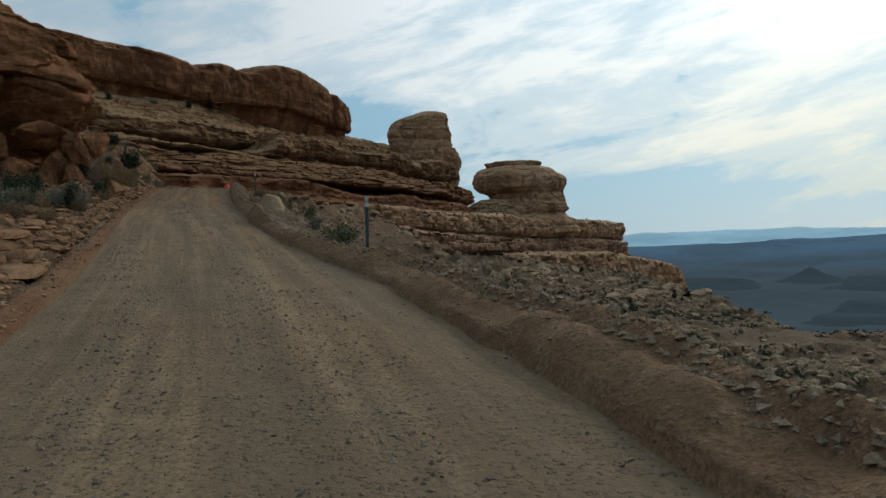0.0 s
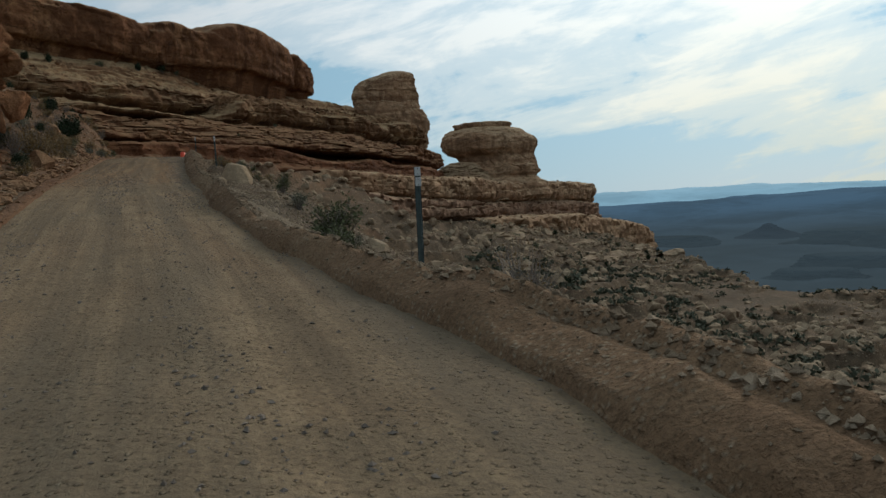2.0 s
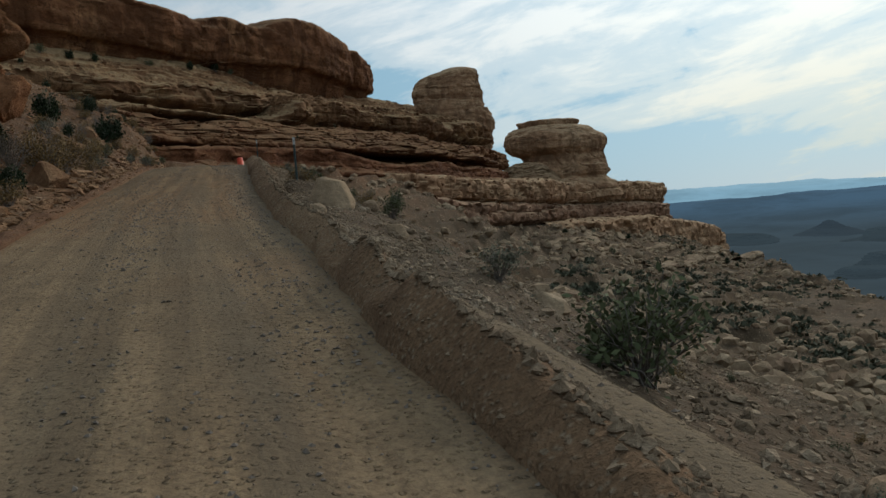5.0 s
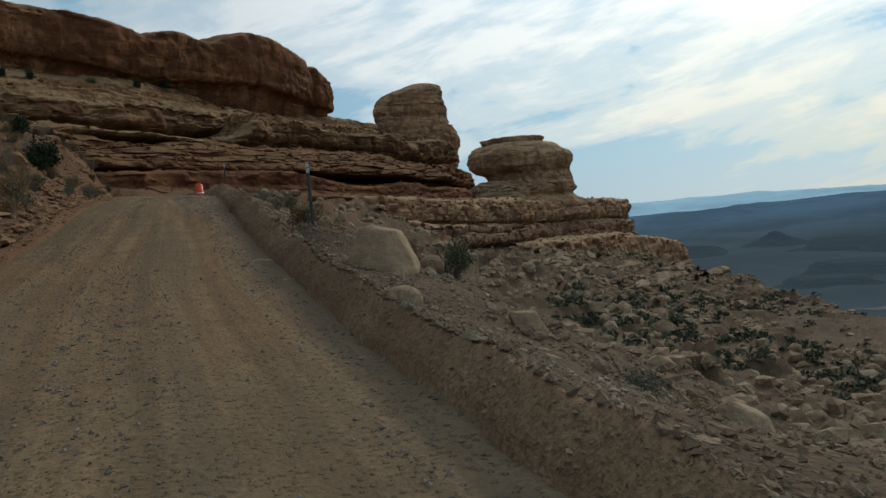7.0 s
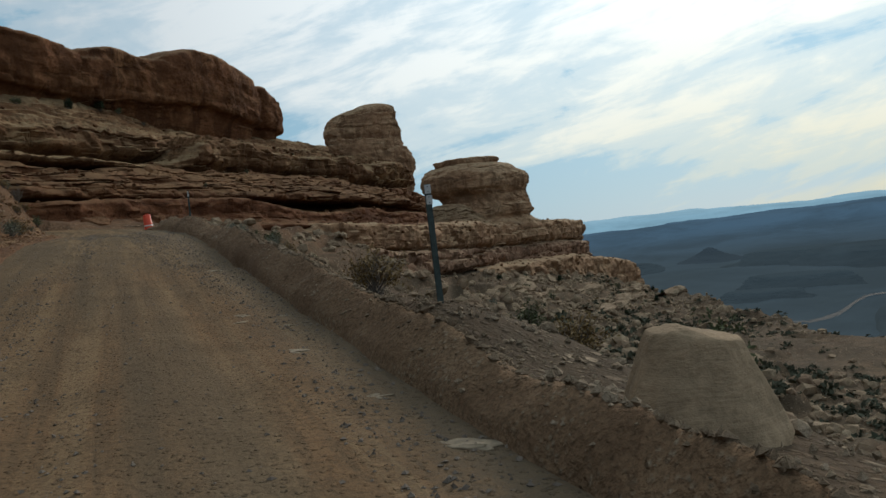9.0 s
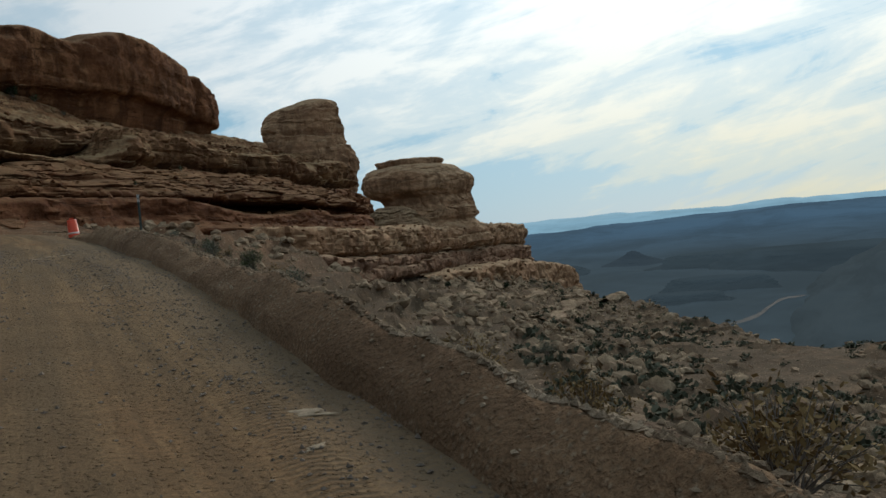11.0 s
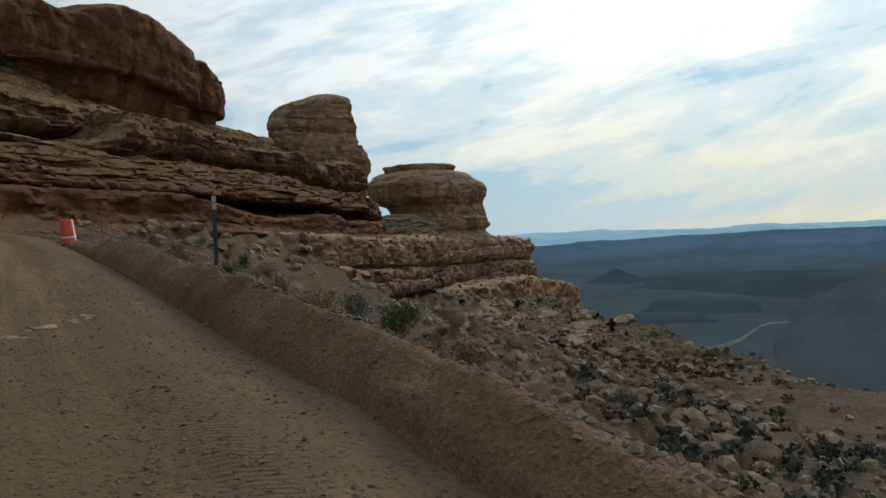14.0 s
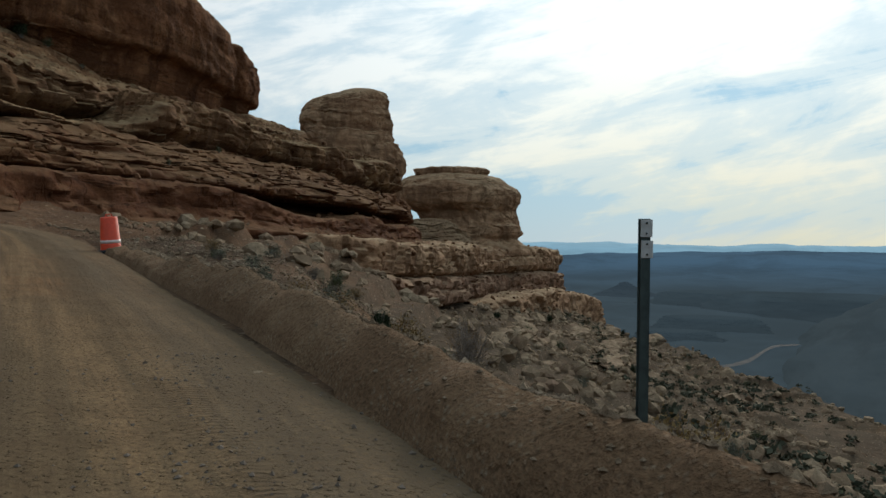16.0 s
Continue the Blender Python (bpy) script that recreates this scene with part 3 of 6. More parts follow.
def strip(name, e0, e1, de, dr, run0, run1, height, lift=0.0):
    runs, es = np.arange(run0, min(run1, LANE_RUN[-1] - 1), dr), np.arange(e0, e1 + 1e-6, de)
    px = np.stack([np.interp(runs, LANE_RUN, LANE_FINE[:, k]) for k in range(3)], 1)
    tx, ty = np.gradient(px[:, 0]), np.gradient(px[:, 1])
    L = np.hypot(tx, ty)
    nx, ny = ty / L, -tx / L
    R, E_ = np.meshgrid(runs, es, indexing="ij")
    X, Y = px[:, 0:1] + nx[:, None] * E_, px[:, 1:2] + ny[:, None] * E_
    H = np.repeat(px[:, 2:3], len(es), 1)
    Z = height(R, E_, H) + lift
    faces = grid_faces(*X.shape)
    me = mesh_from(name, np.stack([X, Y, Z], -1).reshape(-1, 3), faces)
    uv = me.uv_layers.new(name="lane")
    uv.data.foreach_set("uv", np.stack([E_, R], -1).reshape(-1, 2)[faces.ravel()].astype(np.float32).ravel())
    return me, X, Y, Z


def make_road():
    def height(R, E_, H):
        z = road_height(R, E_, H)
        return z - 0.16 * np.where(E_ > 0, step(2.85, 3.1, E_), step(2.3, 2.7, -E_))
    me, *_ = strip("road", -2.7, 3.1, 0.09, 0.15, 22.0, 190.0, height)
    thing("road", me, M_ROAD, "unpaved mountain road of tan packed dirt and gravel with wheel tracks", "road", "structure")


def berm_height(R, E_, H):
    base, wide = open_edge(R), berm_width(R)
    crest = base + (0.46 + 0.22 * step(51, 44, R)) * wide + 0.10 * wide * vnoise(R * 0.15, 3.3)
    tall = 0.17 + 0.16 * wide + 0.09 * vnoise(R * 0.22, 8.1) + 0.05 * vnoise(R * 0.9, 1.7)
    tall = (tall - 0.07 * step(51, 44, R) + 0.14 * step(90, 98, R)) * (1 - 0.8 * step(112, 122, R))
    k = np.where(E_ < crest, np.clip((E_ - base) / (crest - base), 0, 1), np.clip((base + wide - E_) / (base + wide - crest), 0, 1))
    twin = step(51, 44, R) * np.exp(-((E_ - base - 0.50 * wide - 0.03 * vnoise(R * 0.8, 4.4)) / 0.085) ** 2)
    z = H + tall * k ** 0.8 - 0.075 * twin - 0.22 * step(0.10, 0.0, k) - 1.2 * step(base + wide, base + wide + 0.8, E_)
    return z + 0.075 * fbm(R * 0.9, E_ * 1.3, 0, 4, 61) * step(0, 0.35, k) + 0.014 * fbm(R * 4, E_ * 4, 0, 3, 65)


def make_berm():
    me, *_ = strip("berm", 1.55, 4.75, 0.07, 0.12, 22.0, 126.0, berm_height)
    thing("dirt_berm", me, M_BERM, "low windrow of graded red-brown dirt along the road's open edge", "berm", "structure")


def windrow_height(R, E_, H):
    k = np.clip((-E_ - 1.8) / 0.5, 0, 1)
    z = H + 0.06 * (1 + 0.4 * vnoise(R * 0.4, 2.2)) * k * k * (3 - 2 * k) - 0.20 * step(0.06, 0.0, k) - 0.45 * step(2.15 + 0.15 * vnoise(R * 0.3, 5.2), 2.7, -E_)
    return z + (0.04 * fbm(R * 1.5, E_ * 1.5, 0, 4, 71) + 0.015 * fbm(R * 6, E_ * 6, 0, 2, 75)) * step(0, 0.3, k)


def make_windrow():
    me, *_ = strip("windrow", -3.0, -1.75, 0.06, 0.12, 22.0, 122.0, windrow_height)
    thing("dirt_shoulder", me, M_WINDROW, "low shoulder of loose red dirt along the inner edge of the road", "shoulder", "structure")


# ---- loose stone ----

def ico(sub):
    if sub == 0:
        v = np.array([(1, 0, 0), (-1, 0, 0), (0, 1, 0), (0, -1, 0), (0, 0, 1), (0, 0, -1)], float)
        return v, np.array([(0, 2, 4), (2, 1, 4), (1, 3, 4), (3, 0, 4), (2, 0, 5), (1, 2, 5), (3, 1, 5), (0, 3, 5)])
    bm = bmesh.new()
    bmesh.ops.create_icosphere(bm, subdivisions=sub, radius=1.0)
    v = np.array([q.co[:] for q in bm.verts])
    f = np.array([[q.index for q in p.verts] for p in bm.faces])
    bm.free()
    return v, f


def chipped(sub, seed, cuts=9, squash=(1, 0.8, 0.65), rough=0.05):
    """Vertices and faces of an angular stone: a ball cut flat by random planes."""
    rng = np.random.default_rng(seed)
    v, f = ico(sub)
    for _ in range(cuts):
        n = rng.normal(size=3)
        n /= np.linalg.norm(n)
        d = rng.uniform(0.45, 0.85)
        h = v @ n
        v = v - np.clip(h - d, 0, None)[:, None] * n
    v = v * (1 + rough * fbm(v[:, 0] * 2.2 + seed, v[:, 1] * 2.2, v[:, 2] * 2.2, 3, seed))[:, None]
    return v * np.array(squash), f


# ---- cliffs ----


SURFACE = {}


def to_world(s, d):
    return ORIGIN[0] + s * ALONG[0] + d * BACK[0], ORIGIN[1] + s * ALONG[1] + d * BACK[1]


def blocks(R, Z, seed, thick, width, warp=0.0):
    """Outward push, -1 to 1, of courses of broken rock: uneven beds, each cut into blocks by joints."""
    zz = Z + warp * thick * vnoise(R * 0.7 / width, Z * 0.3, 0, seed + 9) + 0.18 * thick * vnoise(R * 0.08, Z * 0.2, 0, seed) + 0.10 * thick * vnoise(R * 0.5, Z * 0.5, 0, seed + 1)
    g = zz / thick + 0.75 * vnoise(zz * 0.55 / thick, 0.3, 0, seed + 2)
    b = np.floor(g)
    fb = g - b
    wide = width * (0.55 + 0.45 * (1 + hash3(b, b * 0, b * 0, seed + 3)))
    c = (R + 0.25 * width * vnoise(R * 0.4, Z * 0.6, 0, seed + 4)) / wide + 7 * hash3(b, b * 0 + 1, b * 0, seed + 5)
    k = np.floor(c)
    fc = c - k
    push = 0.75 * hash3(k, b, b * 0, seed + 6) + 0.5 * hash3(b, b * 0, b * 0 + 2, seed + 7)
    bed_gap = np.clip(1 - fb / 0.16, 0, 1) + np.clip((fb - 0.88) / 0.12, 0, 1) * 0.5
    bed_gap = bed_gap * (0.12 + 0.88 * step(-0.25, 0.45, vnoise(R * 0.5 / width, b * 5.3, 0, seed + 10)))
    joint = np.clip(1 - np.minimum(fc, 1 - fc) * wide / (0.10 * width), 0, 1)
    return push - 0.9 * bed_gap - 0.55 * joint * (hash3(k, b, b * 0 + 4, seed + 8) > -0.3)


def band(name, ctrl, profile, material, label, seed, cell=0.4, rows=44, bulge=0.6, blocky=0.35, thick=1.3, width=4.0, category="cliff", warp=0.3, terrace=0.5):
    """One stratum. ctrl: rows of place along the cliff, depth of its lip, height of its foot and of its top.
    profile: rows of metres inwards and of height, 0 at the foot and 1 at the top."""
    path, run = even(ctrl, cell, 2)
    prof, _ = even([(a, b * 4.0) for a, b in profile], 0.01, 2)
    keep = np.minimum(np.cumsum(np.where(prof[:, 0] > 6, 0.35, 1.0)), 1e9)
    prof = np.stack([np.interp(np.linspace(keep[0], keep[-1], rows), keep, prof[:, q]) for q in (0, 1)], 1)
    off, f = prof[:, 0], prof[:, 1] / 4.0
    ts, td = np.gradient(path[:, 0]), np.gradient(path[:, 1])
    L = np.hypot(ts, td)
    ns, nd = -td / L, ts / L
    wob = 0.9 * bulge * fbm(run * 0.07, seed * 1.7, 0, 3, seed)
    S = path[:, 0:1] + ns[:, None] * (off[None] + wob[:, None])
    D = path[:, 1:2] + nd[:, None] * (off[None] + wob[:, None])
    Z = path[:, 2:3] + (path[:, 3:4] - path[:, 2:3]) * f[None]
    X, Y = to_world(S, D)
    R = np.repeat(run[:, None], rows, 1)
    push = bulge * fbm(X * 0.13, Y * 0.13, Z * 0.22, 4, seed + 3) + 0.45 * bulge * fbm(X * 0.45, Y * 0.45, Z * 0.6, 3, seed + 13)
    push = push + blocky * blocks(R, Z, seed + 20, thick, width, warp) + 0.5 * blocky * blocks(R, Z, seed + 50, thick * 0.42, width * 0.38, warp * 1.5)
    push = push + 0.35 * blocky * fbm(X * 0.9, Y * 0.9, Z * 1.4, 3, seed + 5)
    face = step(-0.02, 0.06, f) * (1 - 0.75 * step(0.93, 1.04, f))
    push = push * face[None]
    nx, ny = ns[:, None] * ALONG[0] + nd[:, None] * BACK[0], ns[:, None] * ALONG[1] + nd[:, None] * BACK[1]
    X, Y = X - nx * push, Y - ny * push
    top = step(0.55, 0.98, f)[None]
    Z = Z + top * (0.30 * bulge * fbm(X * 0.3, Y * 0.3, Z * 0.3, 4, seed + 7) + 0.45 * blocky * blocks(R, off[None] * 0.8 + 0 * R, seed + 40, 1.5, width * 0.7, 0.8))
    shelf = terrace * (1 + 0.5 * vnoise(Z * 0.3, seed, 0, seed + 60))
    zw = Z + 0.55 * terrace * fbm(R * 0.12, off[None] * 0.5, 0, 3, seed + 61)
    Z = Z + step(0.9, 1.15, f)[None] * 0.75 * (np.round(zw / shelf) * shelf - zw)
    SURFACE[name] = np.stack([X, Y, Z], -1)
    me = mesh_from(name, SURFACE[name].reshape(-1, 3), grid_faces(*X.shape)[:, ::-1], True, 38)
    return thing(name, me, material, label, category, "structure")


SHEER = ((4, -0.35), (1.6, -0.06), (0.9, 0.02), (0.25, 0.09), (0, 0.25), (0, 0.55), (0.06, 0.80), (0.22, 0.92), (0.7, 0.99), (2.0, 1.02), (5, 1.05), (14, 1.1))
SLOPED = ((1.5, -0.5), (-1.8, 0.0), (-0.9, 0.25), (-0.3, 0.42), (0.0, 0.6), (0.1, 0.8), (0.4, 0.95), (1.2, 1.0), (4.5, 1.0))
BEDDED = ((4, -0.02), (2.6, 0.0), (0.5, 0.01), (0, 0.08), (0.3, 0.2), (1.6, 0.38), (2.8, 0.5), (3.6, 0.64), (5.2, 0.8), (7.0, 0.96), (9.5, 1.02), (13, 1.04))
DOMED = ((4.0, -0.06), (2.4, 0.0), (1.4, 0.12), (0.5, 0.3), (0.1, 0.5), (0, 0.72), (0.25, 0.9), (1.0, 1.02), (3.0, 1.12), (6, 1.22), (9, 1.5), (14, 1.6))
APRON = ((4.0, -0.06), (2.0, 0.0), (1.2, 0.1), (0.3, 0.25), (0, 0.5), (0.05, 0.8), (0.3, 0.97), (1.2, 1.1), (3.4, 1.45), (5, 1.85), (7.5, 2.35), (10, 2.6), (14, 2.75))
CAPPING = ((3.4, -0.42), (2.3, -0.24), (1.9, -0.08), (1.6, 0.02), (1.2, 0.08), (0.3, 0.12), (0.05, 0.24), (0, 0.5), (0.08, 0.68), (0.22, 0.82), (0.6, 0.93), (1.8, 0.98), (4.2, 1.0), (8, 1.02), (14, 1.03), (30, 1.0))
LIP = ((1.2, -0.3), (0.5, 0.1), (0.2, 0.35), (0, 0.6), (0.08, 0.85), (0.4, 0.98), (1.4, 1.0), (3.0, 0.95), (4.5, 0.7), (5.5, 0.2))
CORE = ((2, -0.1), (1.5, 0.1), (2.0, 0.3), (3.0, 0.45), (6.5, 0.5), (10.5, 0.62), (14, 0.72), (17, 0.82), (20, 0.95), (24, 1.0), (60, 1.0))


def make_cliffs():
    band("cliff_core", [(-76, 36, 0, 25.5), (-56, 13, 0, 25.5), (-42, 6, 0, 25.5), (-24, 4.6, 0, 25.5), (0, 4.6, 0, 25.5), (20, 5, 0, 24), (40, 6, 0, 22), (52, 8.6, 0, 19), (62, 12.6, 0, 17), (70, 16, 0, 16), (73.5, 20, 0, 16), (73.5, 34, 0, 16)],
         CORE, M_RED, "dark recessed rock between the cliff's ledges", 91, 1.0, 40, 0.3, 0.2)
    band("low_shelf", [(60, -2, -9, -2), (98, -3, -12, -2.9), (132, -4, -16, -3.8), (160, -4, -20, -6.2), (196, -5, -21, -9.6), (215, -6, -23, -13),
                       (227, -3, -24, -15.2), (231, 6, -24, -15.6), (228, 20, -24, -15)], SHEER, M_BENCH,
         "low sandstone shelf broken into blocks below the main ledge", 101, 0.6, 48, 0.9, 0.7, 2.0, 6.0)
    band("second_ledge", [(-12, 2, 2.5, 6), (0, -4, 1.0, 5), (10, -6, 0.2, 4.2), (22, -4.5, -0.9, 3.3), (45, -2.5, -1.2, 2.7), (60, -1, -1.6, 2.2), (81, 1, -3, 1.5), (110, 0.5, -4, 1.0),
                          (131, 0, -5, 0.7), (155, -0.6, -6, -0.6), (162, 1.2, -6, -0.8), (166.5, 5, -6, -0.9), (168.5, 12, -6, -0.9), (166, 24, -6, -0.9)], SHEER, M_LOWER,
         "rounded buff sandstone ledge under a dark bedding gap", 111, 0.30, 56, 0.6, 0.50, 2.2, 5.0)
    band("long_ledge", [(-14, 3, 5.5, 9.0), (-4, -2, 5.0, 8.6), (10, -4.5, 4.2, 8.0), (25, -3.5, 3.7, 7.6), (41, -2, 3.0, 7.4), (65, -0.5, 2.4, 7.4), (83, 1.5, 1.8, 6.8), (105, 1, 1.3, 6.3),
                        (133, 0, 1.0, 6.5), (152, -0.5, -0.2, 6.0), (159, 0.4, -0.5, 5.8), (164, 3, -0.5, 5.5), (166.5, 8, -0.5, 5.3), (167, 16, -0.5, 5.2), (163, 26, -0.5, 5.2)], SHEER, M_BENCH,
         "long pale sandstone ledge ending in a blunt point over the valley", 121, 0.30, 66, 0.6, 0.52, 2.8, 5.5)
    band("red_beds", [(-72, 30, 7, 11.8), (-56, 9, 7.5, 11.8), (-42, 2.2, 8, 11.8), (-24, 1, 8.4, 12.2), (-13, 0.8, 8.4, 12.2), (-5, 0.7, 8.2, 11.5), (0, 0.6, 8.0, 10.7), (12, 0.8, 7.6, 10.3), (20, 1, 7.2, 10.9), (30, 1.6, 6.9, 10.2), (40, 2.4, 6.7, 10.1), (50, 4.8, 6.5, 10.3),
                      (56, 7.4, 6.4, 10.2), (62, 9.6, 6.3, 10.0), (68, 11.8, 6.2, 10.2), (75, 14.6, 6.2, 10.4), (79, 18, 6, 10.4), (79, 28, 6, 10.4)], SLOPED, M_RED,
         "crumbling dark red mudstone beds at the foot of the cliff", 131, 0.34, 48, 0.5, 0.26, 0.8, 3.0, warp=0.6)
    band("undercut_wall", [(36, 6.4, 7.5, 12.6), (50, 9.2, 7.2, 12.4), (56, 11.4, 7, 12.2), (62, 12.8, 7, 12.2), (68, 14.8, 7, 12.2), (74, 17.2, 6.8, 12.4), (76.5, 20.5, 6.8, 12.6), (76.5, 30, 6.8, 12.6)], SHEER, M_RED,
         "dark recessed mudstone at the back of the undercut", 136, 0.5, 30, 0.3, 0.2, 0.8, 3.0)
    band("slope_ledges", [(-72, 32, 12.2, 16.8), (-56, 11, 12.2, 16.8), (-42, 4.6, 12.3, 16.8), (-24, 3.6, 12.4, 16.6), (0, 3.6, 12.2, 16.9), (20, 3.8, 11.9, 16.8), (40, 4.4, 11.4, 15.9),
                          (50, 7.0, 11.2, 15.7), (56, 9.2, 11.1, 15.5), (62, 10.6, 11, 15.3), (68, 12.6, 10.9, 15.1), (74.5, 15.2, 10.8, 14.8), (78, 19, 10.6, 14.4), (78, 28, 10.6, 14.4)], BEDDED, M_SLOPES,
         "thin-bedded sandstone slope over a dark undercut", 141, 0.28, 96, 1.1, 0.62, 1.05, 6.5, warp=0.5)
    band("ledge_nose", [(46, 9.6, 10.8, 15.4), (54, 10.4, 10.8, 15.3), (61, 11.8, 10.7, 15.2), (68, 13.2, 10.6, 15.0), (74.5, 15.2, 10.5, 14.7), (78.5, 18.6, 10.4, 14.4), (79, 30, 10.4, 14.4)], SHEER, M_SLOPES,
         "layered sandstone wall below the foot of the tower", 146, 0.28, 50, 0.7, 0.55, 1.2, 4.5, warp=0.5)
    band("mid_bench", [(-72, 38, 16.5, 18), (-58, 19, 16.5, 18), (-44, 12.5, 16.6, 18), (-30, 11, 16.6, 17.8), (-18, 11, 16.6, 17.5), (-9, 11.6, 16.7, 17.9), (-4.5, 11.2, 16.7, 20.4), (0, 11.2, 17, 21.5), (8, 11.6, 17.2, 21.3),
                       (16, 12, 17, 20.4), (26, 11.6, 16.8, 20.5), (34, 11.6, 16.2, 20.4), (42, 12, 15.8, 19.3), (45, 12.6, 15.7, 20.2), (50, 11.6, 15.8, 20.6), (56, 11.2, 15.8, 20.6),
                       (60, 11.4, 15.2, 20.2), (64.5, 13.0, 14.8, 19.8), (68.5, 16.2, 14.5, 19.3), (69.5, 22, 14.5, 19.3), (69.5, 30, 14.5, 19.3)], DOMED, M_SLICK,
         "rounded pale slickrock bench with a shadowed lip", 151, 0.31, 72, 1.0, 0.42, 1.7, 4.5, terrace=0.8)
    band("upper_bench", [(-72, 43, 18.5, 22), (-58, 25, 18.5, 22), (-44, 17.5, 18.6, 21.8), (-30, 15.5, 18.6, 21.8), (-15, 15.6, 18.5, 22.0), (-8, 16.6, 18.8, 22.2), (2, 18.0, 20.2, 22.8),
                         (10, 18, 20.3, 22.8), (20, 18, 20.2, 22.6), (30, 17.6, 20.4, 22.6), (38, 17.6, 20.2, 22.5), (46, 18.2, 20, 22.3), (52, 20, 19.8, 22.0), (54, 26, 19.8, 22.0)], APRON, M_SLICK,
         "upper slickrock bench sloping to the foot of the rim cliff", 161, 0.34, 76, 0.8, 0.42, 1.3, 4.0, warp=0.6, terrace=1.0)
    band("rim_cliff", [(-90, 66, 27.5, 34.5), (-70, 42, 27.5, 34.7), (-45, 25, 27.7, 34.9), (-28.5, 22, 27.3, 34.6), (-17, 21.5, 26.7, 34.2), (-13.3, 21.3, 26.5, 33.7), (-10.5, 21.3, 26.3, 34.4), (-7, 21.2, 26.7, 35),
                       (-3, 20.8, 26.9, 34.3), (0, 20.8, 27.1, 34.6), (3, 20.3, 27.3, 35.9), (6.5, 20, 27.3, 36.9), (10, 20, 27.3, 37.3), (13.5, 20.1, 26.7, 37), (18.5, 20.6, 26.3, 36.2), (21, 20.8, 26.2, 35.4),
                       (24, 21.6, 26.1, 34.8), (25.4, 23.6, 26.1, 34.5), (27.2, 21.8, 26.1, 34.2), (31, 21.8, 25.9, 33), (33.3, 23, 25.7, 31.6), (34.8, 27, 25.7, 30.6), (34.8, 36, 25.7, 30.2), (30, 50, 25.7, 30)],
         CAPPING, M_CLIFF, "sheer red-brown sandstone rim cliff with dark streaks and a rounded top", 171, 0.30, 96, 0.42, 0.34, 3.4, 9.0, warp=0.9)


def make_talus_ledges():
    for i, (s0, s1, d0, tall) in enumerate(((14, 74, -9.5, 1.3), (48, 118, -13.5, 1.6), (20, 66, -17, 1.2), (84, 150, -20, 1.8), (60, 104, -25, 1.4), (126, 200, -15, 2.0), (150, 222, -27, 1.8))):
        ss = np.arange(s0, s1 + 1, 5.0)
        dd = d0 + 1.6 * vnoise(ss * 0.13, i * 3.1, 0, 77) + np.where((ss - s0 < 6) | (s1 - ss < 6), 2.5, 0)
        z = ground_height(*to_world(ss, dd))
        up = tall * (0.75 + 0.5 * vnoise(ss * 0.21, i * 1.7, 0, 78))
        band("talus_ledge", [(a, b, c - 1.2, c + u) for a, b, c, u in zip(ss, dd, z, up)], LIP, M_STONE, "short broken sandstone ledge cropping out of the talus", 500 + 20 * i, 0.36, 30, 0.8, 0.55, 0.8, 2.6, warp=0.7)


def stack(name, centre, axis_right, rings, deep, material, label, seed, cols=230, rows=150, bulge=0.45, beds=0.35, category="rock tower", kind="", split=(), bed=1.5, fine=0.35):
    """A free-standing rock built up in rings: height, shift along axis_right, half-width; deep scales the other way."""
    ring = spline(np.asarray(rings, float), np.linspace(0, len(rings) - 1, rows))
    a = np.linspace(0, 2 * np.pi, cols, endpoint=False)
    A = np.repeat(a[None], rows, 0)
    z, sh, r = (np.repeat(ring[:, k:k + 1], cols, 1) for k in range(3))
    r = np.maximum(r, 0.02)
    lobe = 1 + 0.07 * fbm(np.cos(A) * 1.3 + seed, np.sin(A) * 1.3, z * 0.06, 3, seed)
    p = 0.5 * beds * fbm(np.cos(A) * 1.6, np.sin(A) * 1.6, z * 0.8, 3, seed + 3) + 1.0 * bulge * fbm(np.cos(A) * r * 0.22, np.sin(A) * r * 0.22, z * 0.3, 5, seed + 5, 0.6)
    round_ = A * np.maximum(np.median(r), 1.0)
    p = p + 0.95 * bulge * blocks(round_, z, seed + 8, bed * 1.5, bed * 3.4, 0.4) + fine * bulge * blocks(round_, z, seed + 28, bed * 0.55, bed * 1.2, 0.8)
    fade = np.clip(r / 2.5, 0, 1)
    rr = r * lobe + p * fade
    u, v = sh + rr * np.cos(A), rr * deep * np.sin(A)
    ax = np.array(axis_right) / math.hypot(*axis_right)
    X, Y = centre[0] + u * ax[0] - v * ax[1], centre[1] + u * ax[1] + v * ax[0]
    Z = z + 0.15 * fade * fbm(X * 0.4, Y * 0.4, 0, 3, seed + 11)
    P = np.stack([X, Y, Z], -1)
    if not split:
        return thing(name, mesh_from(name, P.reshape(-1, 3), grid_faces(rows, cols, True), True, 36), material, label, category, kind)
    root = new(name)
    root.location = (centre[0], centre[1], float(ring[0, 0]))
    low = 0
    for layer, top in split:
        high = min(rows - 1, int(np.searchsorted(ring[:, 0], top)))
        Q = P[low:high + 1] - np.array(root.location)
        part(layer, mesh_from(layer, Q.reshape(-1, 3), grid_faces(len(Q), cols, True), True, 36), material, root)
        low = high
    return tagged(root, label, category, "", kind)


